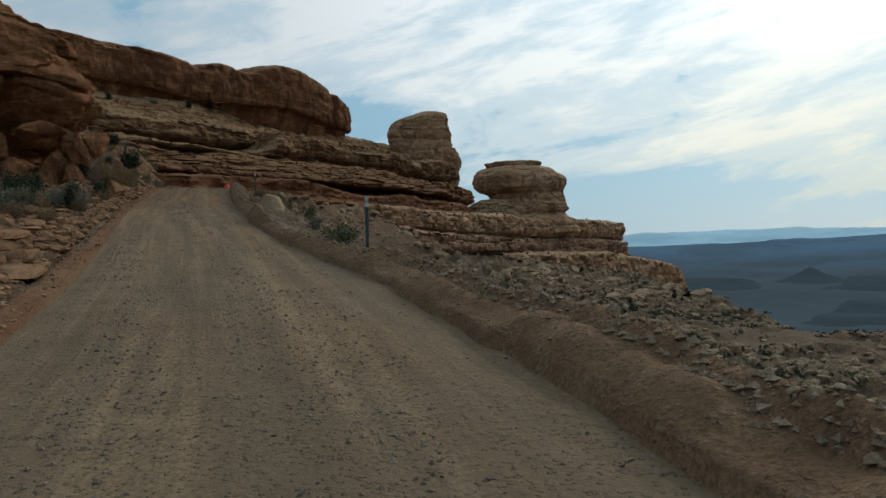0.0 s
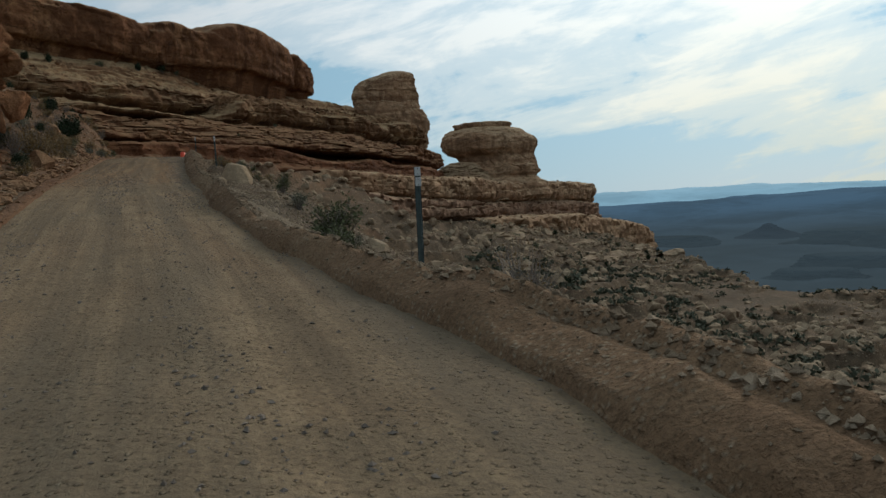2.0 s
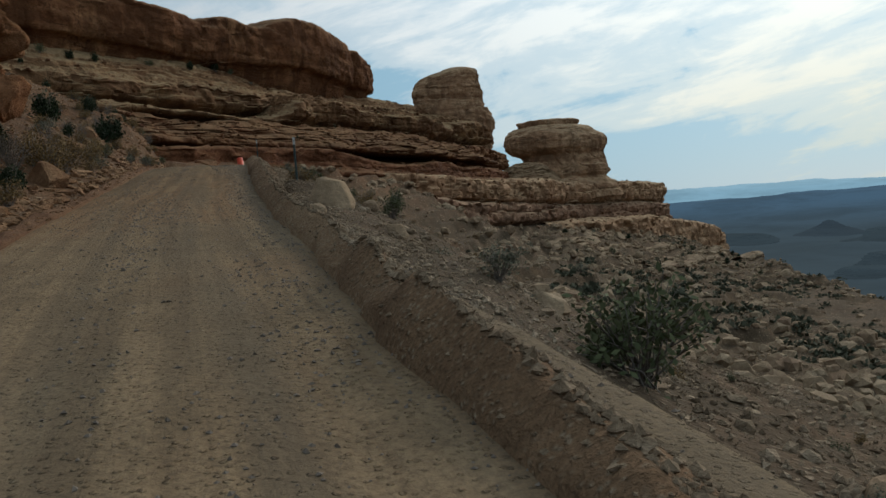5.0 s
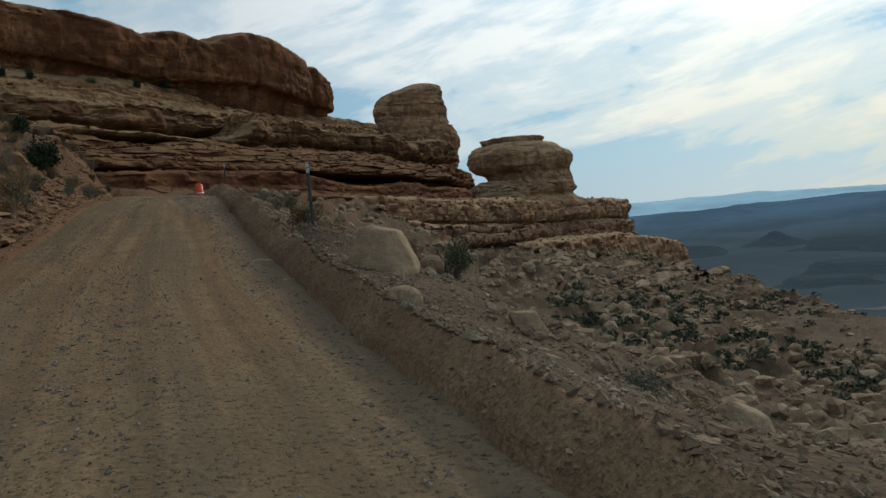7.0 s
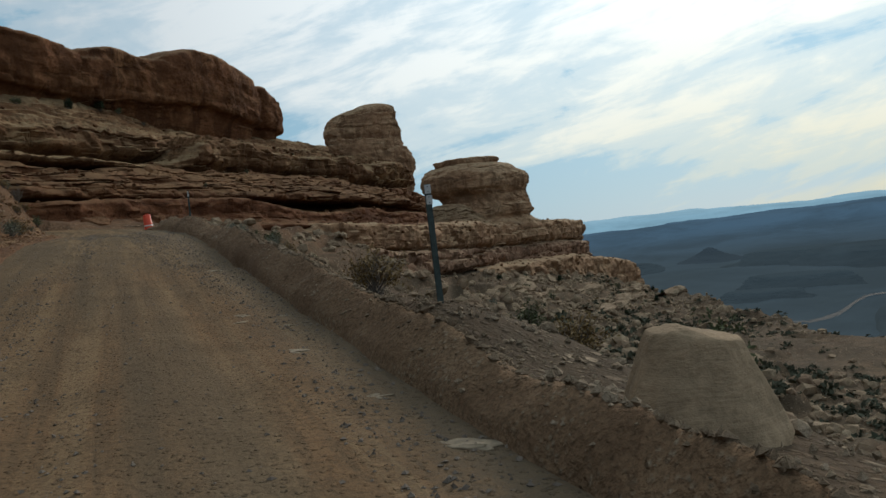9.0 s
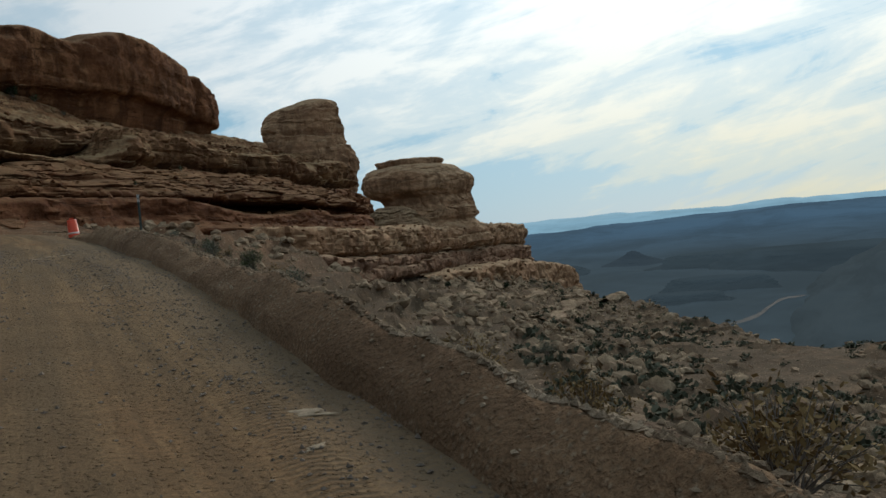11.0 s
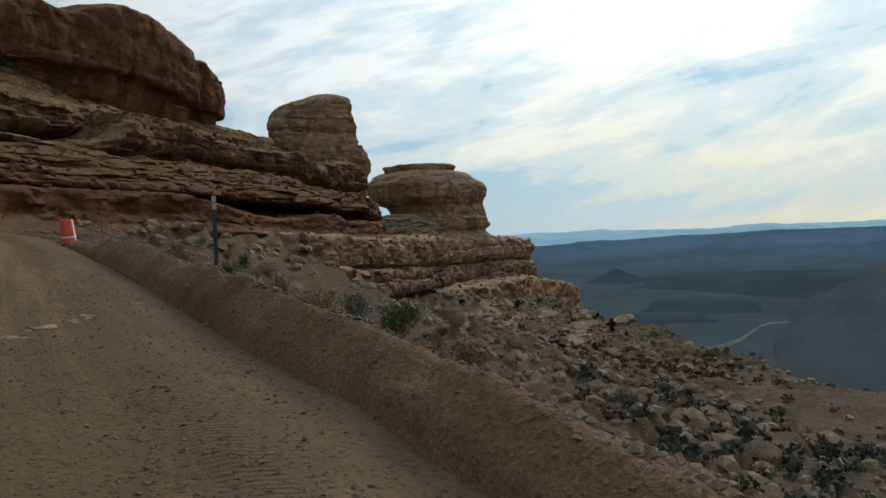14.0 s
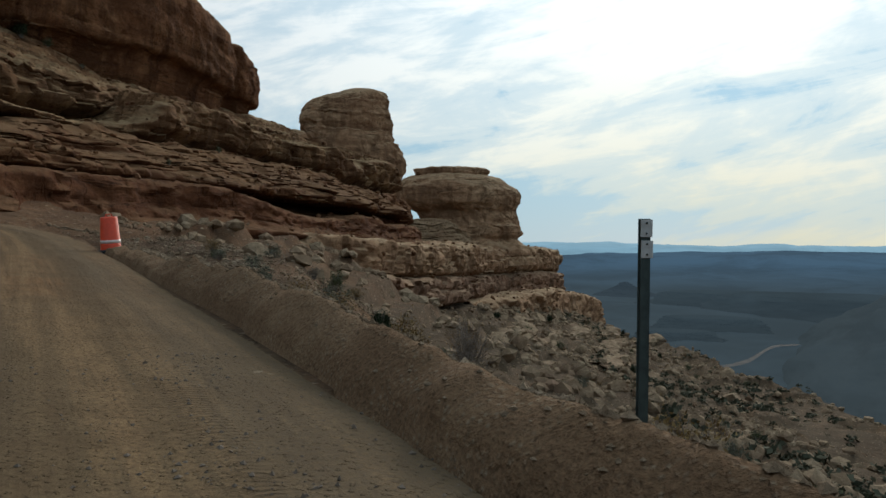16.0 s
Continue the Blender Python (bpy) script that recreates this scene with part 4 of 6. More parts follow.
def make_stacks():
    stack("rock_tower", (-6.6, 206.5), (1, -0.03),
          [(14, 1.2, 8.2), (18, 1.0, 8.2), (20.5, 1.0, 8.2), (23, 0.6, 8.0), (25.5, 0.2, 7.6), (27, 0.0, 7.3), (28.2, 0.0, 7.5), (29.6, -0.1, 7.3), (30.8, 0.2, 6.8), (31.8, 0.8, 6.1), (32.7, 1.5, 4.9),
           (33.5, 2.2, 3.4), (34.0, 2.7, 1.9), (34.2, 2.9, 0.3)], 0.56, M_BENCH, "tall buff sandstone tower with stacked beds and a rounded head", 201, bulge=0.55, beds=0.2, bed=2.3, fine=0.16, split=(("foot", 22.5), ("shaft", 29.0), ("head", 40)))
    stack("balanced_caprock", (21, 239), (0.988, -0.155),
          [(3, 1.5, 16), (6, 1.3, 14.5), (8.3, 2.0, 11.0), (9.5, 2.1, 11.4), (10.6, 2.2, 11.2), (12.5, 2.1, 10.4), (14.3, 1.4, 10.1), (15.3, 0.2, 11.3), (16.6, -0.3, 12.5), (18.3, -0.4, 12.6),
           (19.8, -0.9, 11.9), (21.2, -1.5, 10.3), (22.1, -1.6, 8.4), (22.4, -1.7, 7.2), (23.1, -1.6, 7.4), (23.8, -1.6, 7.0), (24.0, -1.6, 4.0), (24.0, -1.6, 0.2)], 0.62, M_BENCH,
          "anvil-shaped sandstone caprock with a flat slab on top", 211, bulge=0.6, beds=0.2, bed=2.6, fine=0.16, split=(("pedestal", 8.6), ("lower_bed", 15.0), ("upper_bed", 22.2), ("cap_slab", 40)))
    stack("caprock_talus", (10.5, 226.5), (0.9, -0.43), [(2, 0, 15), (5, 0, 12.6), (8, 0.2, 10), (10.0, 0.4, 7.4), (11.4, 0.8, 4.8), (12.3, 1.2, 2.4), (12.6, 1.3, 0.2)], 0.8, M_SAND,
          "cone of sand and fallen stone at the foot of the caprock", 226, 150, 90, 0.9, 0.3, "talus", "structure", bed=0.8)
    stack("saddle_knob", (-16.5, 198), (1, 0), [(20, 0, 3.6), (23, 0, 3.2), (24.2, 0.3, 2.6), (25.2, 0.8, 1.8), (25.6, 1.0, 0.2)], 0.9, M_BENCH,
          "low sandstone knob in the saddle beside the tower", 221, 60, 30, 0.3, 0.2, "rock", bed=0.8)
    ax = (0.91, 0.414)
    c = (-18 - 5 * 0.91 - 4 * 0.414, 42 - 5 * 0.414 + 4 * 0.91)
    stack("overhanging_outcrop", c, ax,
          [(6.9, 0, 3.2), (7.5, 0, 4.6), (8.1, 0, 5.4), (8.9, 0, 6.2), (9.6, 0, 6.5), (10.3, 0, 6.1), (10.8, 0, 5.5), (11.4, 0, 5.3), (12.4, 0, 4.6), (13.3, -0.2, 3.7), (14.1, -0.6, 2.9), (15.0, -1.2, 2.2),
           (15.8, -1.8, 1.2), (16.1, -2.0, 0.2)], 0.9, M_LOBE, "bulging red sandstone outcrop overhanging the bank beside the road", 231, 200, 130, 0.62, 0.5, "rock outcrop", split=(("lower_lobe", 11.1), ("upper_lobe", 40)), bed=1.6, fine=0.3)
    stack("outcrop_pedestal", (c[0] - 0.8, c[1] + 1.0), ax,
          [(1.5, 0, 5.0), (3.0, 0, 4.6), (4.5, 0, 4.4), (5.6, 0, 4.2), (6.4, 0, 3.8), (6.9, 0, 3.9), (7.5, 0, 3.9), (8.0, 0, 3.6), (8.5, 0, 2.0)], 0.9, M_RED,
          "fractured red sandstone under the overhang", 241, 120, 70, 0.6, 0.35, "rock outcrop", bed=0.8)
    for i, (off, fwd, zc, rx, rz) in enumerate(((-1.42, -0.5, 7.35, 1.40, 0.85), (-1.08, -0.2, 5.35, 1.20, 1.65), (-0.10, -0.5, 6.55, 0.68, 1.30), (-2.9, 0.0, 5.4, 1.3, 1.4), (-0.25, -0.9, 4.85, 0.68, 1.0), (-2.2, -0.8, 4.2, 0.8, 0.8), (0.9, 0.6, 7.0, 0.8, 0.9), (-3.8, -0.4, 6.6, 1.2, 1.0))):
        v, f = chipped(4, 640 + i, 20, (rx * 1.08, rx * 1.02, rz * 1.05), 0.17)
        ob = thing("outcrop_block", mesh_from("outcrop_block", v, f, False), M_LOBE, "orange-red sandstone block wedged under the overhang", "rock", "", "blocks under the overhang")
        ob.matrix_world = pose(-18 + off * 0.91 - fwd * 0.414, 42 + off * 0.414 + fwd * 0.91, zc, 0, 0, 24 + 15 * i)


def make_knob():
    """A red rock knob at the cliff's foot where the lane turns away."""
    root = new("red_outcrop")
    root.location = (-33.0, 111.5, 8.6)
    for i, (x, y, z, r, h) in enumerate(((0, 0, 0.2, 2.1, 2.0), (1.9, -0.4, -0.4, 1.3, 1.3), (-1.8, -0.2, -0.5, 1.2, 1.2))):
        v, f = chipped(4, 720 + i, 13, (r, r * 0.8, h), 0.08)
        ob = part("lobe", mesh_from("lobe", v, f, True, 34), M_RED, root)
        ob.location = (x, y, z)
    tagged(root, "dark red weathered rock knob at the foot of the cliff", "rock outcrop")


# ---- distance ----


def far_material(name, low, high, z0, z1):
    """Land seen through miles of air: the haze is put in as a dim blue emission, from the tone at height z0 to that at
    z1.
    """
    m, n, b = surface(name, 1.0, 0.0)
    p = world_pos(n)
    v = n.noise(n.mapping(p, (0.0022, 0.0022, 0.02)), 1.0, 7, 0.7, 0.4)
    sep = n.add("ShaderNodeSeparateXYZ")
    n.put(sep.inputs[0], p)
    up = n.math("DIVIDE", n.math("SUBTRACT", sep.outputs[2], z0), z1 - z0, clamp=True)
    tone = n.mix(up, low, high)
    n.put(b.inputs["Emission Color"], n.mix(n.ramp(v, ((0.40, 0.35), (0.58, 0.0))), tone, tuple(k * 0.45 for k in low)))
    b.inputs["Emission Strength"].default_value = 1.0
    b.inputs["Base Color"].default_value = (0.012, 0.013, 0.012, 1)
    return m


def arc_land(name, rows, material, label, az0=-50, az1=85, seed=0, rough=8.0, cols=420):
    """A sweep of distant land round the viewpoint: rows of distance and a height for the left and right of the sweep."""
    az = np.radians(np.linspace(az0, az1, cols))
    prof = np.asarray(rows, float)
    k = np.linspace(0, len(prof) - 1, 40)
    pr = np.stack([np.interp(k, np.arange(len(prof)), prof[:, i]) for i in range(3)], 1)
    mixf = step(math.radians(8), math.radians(38), az)
    AZ, D = np.meshgrid(az, pr[:, 0], indexing="ij")
    Z = pr[None, :, 1] * (1 - mixf[:, None]) + pr[None, :, 2] * mixf[:, None]
    D = D + 140 * fbm(np.degrees(AZ) * 0.16, D * 0.0006, 0, 4, seed)
    Z = Z + rough * fbm(np.degrees(AZ) * 0.35, D * 0.004, 0, 5, seed + 4)
    X, Y = -10 + D * np.sin(AZ), 40 + D * np.cos(AZ)
    me = mesh_from(name, np.stack([X, Y, Z], -1).reshape(-1, 3), grid_faces(*X.shape))
    return thing(name, me, material, label, "backdrop", "structure")


def arc_height(rows, az, r, seed, rough):
    """Height of a sweep of arc_land at bearings az (radians) and distances r."""
    prof = np.asarray(rows, float)
    d = np.array(r, float)
    for _ in range(6):
        d = r - 140 * fbm(np.degrees(az) * 0.16, d * 0.0006, 0, 4, seed)
    return np.interp(d, prof[:, 0], prof[:, 1]) + rough * fbm(np.degrees(az) * 0.35, r * 0.004, 0, 5, seed + 4)


FLOOR_ROWS = [(600, -175, -175), (1500, -168, -168), (2300, -164, -164), (3400, -150, -150)]


def make_distance():
    # aerial haze is painted into the land as blue emission; nothing here is a lamp
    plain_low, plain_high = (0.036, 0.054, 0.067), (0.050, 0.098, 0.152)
    air = far_material("plain_haze", plain_low, plain_high, -168, -70)
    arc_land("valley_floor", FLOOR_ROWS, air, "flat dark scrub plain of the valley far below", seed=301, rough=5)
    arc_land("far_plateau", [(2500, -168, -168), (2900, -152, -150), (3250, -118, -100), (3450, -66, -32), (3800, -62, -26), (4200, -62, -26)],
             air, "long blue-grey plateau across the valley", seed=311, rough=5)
    arc_land("far_mountains", [(4250, -90, -90), (4400, -4, -6), (4500, 8, 6), (4560, 6, 2)], far_material("mountain_haze", (0.20, 0.36, 0.47), (0.25, 0.42, 0.53), -20, 20),
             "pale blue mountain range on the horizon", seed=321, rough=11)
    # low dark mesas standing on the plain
    mesa = far_material("mesa_haze", (0.029, 0.043, 0.053), (0.030, 0.048, 0.062), -168, -120)
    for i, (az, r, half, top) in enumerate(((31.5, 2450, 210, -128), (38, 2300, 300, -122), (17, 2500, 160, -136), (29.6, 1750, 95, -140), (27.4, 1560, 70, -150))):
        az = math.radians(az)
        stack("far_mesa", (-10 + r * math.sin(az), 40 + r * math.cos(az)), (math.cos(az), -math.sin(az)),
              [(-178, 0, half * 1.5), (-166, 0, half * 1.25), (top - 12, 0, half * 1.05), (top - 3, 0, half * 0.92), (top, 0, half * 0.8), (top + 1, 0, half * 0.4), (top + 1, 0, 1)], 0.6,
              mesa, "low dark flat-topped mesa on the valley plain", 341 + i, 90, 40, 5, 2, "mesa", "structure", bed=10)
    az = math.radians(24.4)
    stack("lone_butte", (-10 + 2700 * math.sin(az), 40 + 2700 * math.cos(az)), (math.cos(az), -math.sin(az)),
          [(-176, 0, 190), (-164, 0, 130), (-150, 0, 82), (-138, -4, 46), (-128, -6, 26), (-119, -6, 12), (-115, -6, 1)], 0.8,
          far_material("butte_haze", (0.030, 0.045, 0.058), (0.028, 0.044, 0.060), -168, -110), "small cone-shaped butte rising from the plain", 331, 60, 40, 4, 2, "butte", bed=14)
    # the valley's nearer side: a gullied slope of shale and thin ledges, its haze painted as glow
    az, r = np.meshgrid(np.radians(np.linspace(27, 72, 240)), np.linspace(430, 1700, 130), indexing="ij")
    deg = np.degrees(az)
    bend = deg + 1.6 * fbm(deg * 0.25, r * 0.004, 0, 4, 351)
    crest = np.interp(bend, (31, 33.5, 36, 38.5, 41, 43.5, 50, 72), (-188, -182, -142, -112, -72, -46, -18, 0))
    rise = np.clip((r + 70 * fbm(deg * 0.4, r * 0.003, 0, 4, 355) - 430) / 900, 0, 1) ** 0.8
    Z = -188 + (crest + 188) * rise + 6 * fbm(deg * 0.35, r * 0.005, 0, 5, 357)
    zq = np.round(Z / 16 + 0.4 * vnoise(deg * 0.3, r * 0.002, 0, 358)) * 16
    Z = Z + 0.08 * (zq - Z)
    P = np.stack([-10 + r * np.sin(az), 40 + r * np.cos(az), Z], -1)
    thing("canyon_slope", mesh_from("canyon_slope", P.reshape(-1, 3), grid_faces(*Z.shape)), far_material("canyon_haze", (0.030, 0.043, 0.051), (0.046, 0.066, 0.080), -180, -20), "gullied shale slope with thin ledges across the canyon, hazed by a dim blue glow", "slope", "structure")
    # a white shed far off under the plateau
    az, r = math.radians(26.15), 3190.0
    rows = [(2500, -168), (2900, -152), (3250, -118), (3450, -66)]
    z = float(arc_height(rows, np.array([az]), np.array([r]), 311, 5)[0])
    shed = new("shed")
    shed.matrix_world = pose(-10 + r * math.sin(az), 40 + r * math.cos(az), z - 1, 0, 0, -20) @ Matrix.Scale(0.65, 4)
    wall = plain("white_sheet_metal", (0.75, 0.75, 0.72), 0.5, 0.1, 0.5)
    ob = part("wall", bm_mesh("wall", box_bm(18, 9, 7, 0.2)), wall, shed)
    ob.location = (0, 0, 3.5)
    roof = bmesh.new()
    for x in (-9.6, 9.6):
        for y, h in ((-5, 6.9), (0, 9.6), (5, 6.9)):
            roof.verts.new((x, y, h))
    roof.verts.ensure_lookup_table()
    for q in ((0, 1, 4, 3), (1, 2, 5, 4), (0, 3, 5, 2), (0, 2, 1), (3, 4, 5)):
        roof.faces.new([roof.verts[i] for i in q])
    part("roof", bm_mesh("roof", roof), wall, shed, "white sheet-metal gable roof")
    tagged(shed, "small white metal shed far across the valley", "building")
    # a pale gravel track over the valley floor
    t = np.linspace(0, 1, 160)
    az, r = np.radians(25.0 + 10.0 * t + 0.4 * np.sin(t * 6)), 1060 + 440 * t + 40 * np.sin(t * 8)
    cx, cy = -10 + r * np.sin(az), 40 + r * np.cos(az)
    tx, ty = np.gradient(cx), np.gradient(cy)
    L = np.hypot(tx, ty)
    W = np.linspace(-5, 5, 5)
    X, Y = cx[:, None] + ty[:, None] / L[:, None] * W, cy[:, None] - tx[:, None] / L[:, None] * W
    Z = arc_height(FLOOR_ROWS, np.arctan2(X + 10, Y - 40), np.hypot(X + 10, Y - 40), 301, 5) + 2.0
    thing("valley_track", mesh_from("valley_track", np.stack([X, Y, Z], -1).reshape(-1, 3), grid_faces(*X.shape)), M_ROAD_FAR, "pale dirt track winding over the valley floor", "road", "structure")


# ---- rubble ----


def scatter(name, places, sizes, material, label, category, seed, sub=1, kinds=6, flat=0.7, sink=0.3):
    """Many loose stones as one mesh."""
    rng = np.random.default_rng(seed)
    shapes = [chipped(sub, seed * 7 + k, 7, (1, rng.uniform(0.6, 0.95), rng.uniform(0.45, 0.8) * flat / 0.7)) for k in range(kinds)]
    vs, fs, base = [], [], 0
    n = len(places)
    which = rng.integers(0, kinds, n)
    a, tilt = rng.uniform(0, 2 * np.pi, n), rng.normal(0, 0.3, n)
    for k, (v, f) in enumerate(shapes):
        idx = np.where(which == k)[0]
        if not len(idx):
            continue
        ca, sa, ct, st = np.cos(a[idx]), np.sin(a[idx]), np.cos(tilt[idx]), np.sin(tilt[idx])
        x, y, z = v[:, 0][None], v[:, 1][None], v[:, 2][None]
        y2, z2 = y * ct[:, None] - z * st[:, None], y * st[:, None] + z * ct[:, None]
        X = x * ca[:, None] - y2 * sa[:, None]
        Y = x * sa[:, None] + y2 * ca[:, None]
        P = np.stack([X, Y, z2 + sink * 0.5], -1) * sizes[idx][:, None, None] + places[idx][:, None, :]
        vs.append(P.reshape(-1, 3))
        fs.append((f[None] + (np.arange(len(idx)) * len(v))[:, None, None]).reshape(-1, 3) + base)
        base += P.shape[0] * P.shape[1]
    me = mesh_from(name, np.concatenate(vs), np.concatenate(fs), False)
    return thing(name, me, material, label, category, "stuff")


def lane_place(run, e):
    """World x, y of places along and across the lane."""
    px = np.stack([np.interp(run, LANE_RUN, LANE_FINE[:, k]) for k in range(3)], 1)
    q = np.stack([np.interp(run + 0.2, LANE_RUN, LANE_FINE[:, k]) for k in range(2)], 1) - px[:, :2]
    q /= np.linalg.norm(q, axis=1)[:, None]
    return px[:, 0] + q[:, 1] * e, px[:, 1] - q[:, 0] * e, px[:, 2]


def sizes_of(rng, n, small, large, power=2.6):
    return small + (large - small) * rng.random(n) ** power


def make_rubble():
    rng = np.random.default_rng(77)
    # gravel on the road, in drifts between the wheel tracks and along the edges
    n = 92000
    run, e = 31 + rng.uniform(-6, 78, n), rng.uniform(-2.3, 2.95, n)
    keep = rng.random(n) < 0.10 + 0.9 * np.clip(vnoise(e * 1.5, run * 0.10, 0, 4) * 1.5 + 0.6 * vnoise(e * 3, run * 0.9, 0, 6) - 0.1 + 0.6 * (e > 1.6), 0, 1)
    run, e = run[keep], e[keep]
    x, y, h = lane_place(run, e)
    scatter("road_gravel", np.stack([x, y, road_height(run, e, h)], 1), sizes_of(rng, len(x), 0.005, 0.036, 3.4), M_GRAVEL, "loose dark gravel scattered over the dirt road", "gravel", 5, 0, 6, 0.7, 0.2)
    # clods and stones on the berm
    n = 11000
    run = 31 + rng.uniform(-4, 92, n)
    e = open_edge(run) + berm_width(run) * (1 - 0.9 * rng.random(n) ** 2.6)
    x, y, h = lane_place(run, e)
    scatter("berm_stones", np.stack([x, y, berm_height(run, e, h)], 1), sizes_of(rng, n, 0.006, 0.045, 3.2), M_GREY, "small stones caught in the dirt berm", "stones", 6, 0, 6)
    n = 17000
    run = 31 + rng.uniform(-2, 96, n)
    e = open_edge(run) + berm_width(run) * (0.62 + 0.25 * rng.random(n)) + 1.5 * rng.random(n) ** 1.7
    x, y, h = lane_place(run, e)
    keep = rng.random(n) < 0.35 + 0.65 * step(-0.3, 0.3, vnoise(run * 0.6, e * 1.5, 0, 23))
    x, y, run, e, h = x[keep], y[keep], run[keep], e[keep], h[keep]
    scatter("crest_rubble", np.stack([x, y, np.maximum(ground_height(x, y), berm_height(run, e, h))], 1), sizes_of(rng, len(x), 0.010, 0.075, 3.0), M_GREY,
            "pale angular rubble along the outer crest of the berm", "rubble", 26, 1, 8, 0.55)
    n = 3000
    run, e = 31 + rng.uniform(-2, 88, n), -1.85 - 1.1 * rng.random(n)
    x, y, h = lane_place(run, e)
    scatter("shoulder_stones", np.stack([x, y, np.maximum(windrow_height(run, e, h), ground_height(x, y))], 1), sizes_of(rng, n, 0.008, 0.075, 3.2), M_BANK, "small stones strewn over the dirt shoulder", "stones", 27, 1, 8, 0.6)
    # grey rubble behind the berm and down the slope
    for name, n, sub, power, small, large, label in (("slope_gravel", 95000, 0, 2.3, 0.014, 0.075, "grey gravel covering the slope behind the berm"),
                                                     ("slope_rubble", 24000, 1, 1.6, 0.03, 0.15, "grey broken rubble strewn down the slope beside the road")):
        run = 31 + rng.uniform(-2, 104, n)
        e = open_edge(run) + 0.50 * berm_width(run) + 26 * rng.random(n) ** power
        x, y, h = lane_place(run, e)
        keep = rng.random(n) < 0.4 + 0.6 * step(-0.3, 0.4, vnoise(x * 0.16, y * 0.16, 0, 12))
        x, y, run, e, h = x[keep], y[keep], run[keep], e[keep], h[keep]
        z = np.maximum(ground_height(x, y), np.where(e < 4.6, berm_height(run, e, h), -99))
        size = sizes_of(rng, len(x), small, large, 2.6) * (1 + 0.06 * np.clip(e - 4, 0, 14))
        scatter(name, np.stack([x, y, z], 1), size * np.where((e < 5) & (sub == 1), 0.4, 1), M_GREY, label, "rubble", 7 + sub, sub, 8)
    # bank stones on the inner side
    n = 9000
    run, e = 31 + rng.uniform(-2, 95, n), -2.45 - 14 * rng.random(n) ** 1.8
    x, y, h = lane_place(run, e)
    scatter("bank_stones", np.stack([x, y, ground_height(x, y)], 1), sizes_of(rng, n, 0.025, 0.30, 3.4), M_BANK, "flat sandstone fragments on the earth bank", "stones", 8, 1, 8, 0.5)
    # blocks fallen from the cliff
    n = 16000
    s, d = rng.uniform(-30, 225, n), -2.5 - 46 * rng.random(n) ** 1.6
    x, y = to_world(s, d)
    _, e, _ = lane_coords(x, y)
    keep = (e > 8) & (rng.random(n) < 0.25 + 0.75 * step(-0.25, 0.45, vnoise(x * 0.07, y * 0.07, 0, 13)))
    x, y = x[keep], y[keep]
    scatter("talus_blocks", np.stack([x, y, ground_height(x, y)], 1), sizes_of(rng, len(x), 0.12, 1.15, 3.8) * np.clip((lane_coords(x, y)[1] - 5) / 26, 0.22, 1), M_STONE, "pale sandstone blocks fallen on the slope under the cliff", "rubble", 9, 1, 8)
    # stones lying on the ledges of the cliff
    spots = []
    for name, count in (("slope_ledges", 1300), ("red_beds", 400), ("mid_bench", 450), ("upper_bench", 400), ("long_ledge", 500), ("second_ledge", 700), ("low_shelf", 900)):
        P = SURFACE[name]
        nz = np.cross(P[1:, :-1] - P[:-1, :-1], P[:-1, 1:] - P[:-1, :-1])
        up = -nz[..., 2] / (np.linalg.norm(nz, axis=-1) + 1e-9)
        idx = np.argwhere(np.abs(up) > 0.45)
        pick = idx[rng.integers(0, len(idx), count)]
        spots.append(P[pick[:, 0], pick[:, 1]])
    spots = np.concatenate(spots)
    scatter("ledge_stones", spots, sizes_of(rng, len(spots), 0.08, 0.55, 3.4), M_SLOPES, "broken sandstone lying on the cliff's ledges", "rubble", 19, 1, 8, 0.7)
    # blocks over the lower benches
    n = 11000
    r, az = 34 + 150 * rng.random(n), np.radians(rng.uniform(14, 62, n))
    x, y = -10 + r * np.sin(az), 40 + r * np.cos(az)
    keep = rng.random(n) < step(-0.45, 0.5, vnoise(x * 0.05, y * 0.05, 0, 15) + 0.4 * vnoise(x * 0.21, y * 0.21, 0, 16))
    x, y = x[keep], y[keep]
    scatter("bench_blocks", np.stack([x, y, ground_height(x, y)], 1), sizes_of(rng, len(x), 0.10, 1.3, 4.6), M_STONE, "scattered boulders over the lower benches", "rubble", 10, 1, 8)


M_TENT = rock_material("smooth_tan_stone", (0.42, 0.305, 0.19), (0.35, 0.245, 0.15), (0.25, 0.168, 0.10), 0.2, 0.1, 0.3, 1.2, 0.15)
TENT = (-8.60, 42.35, 3.70)


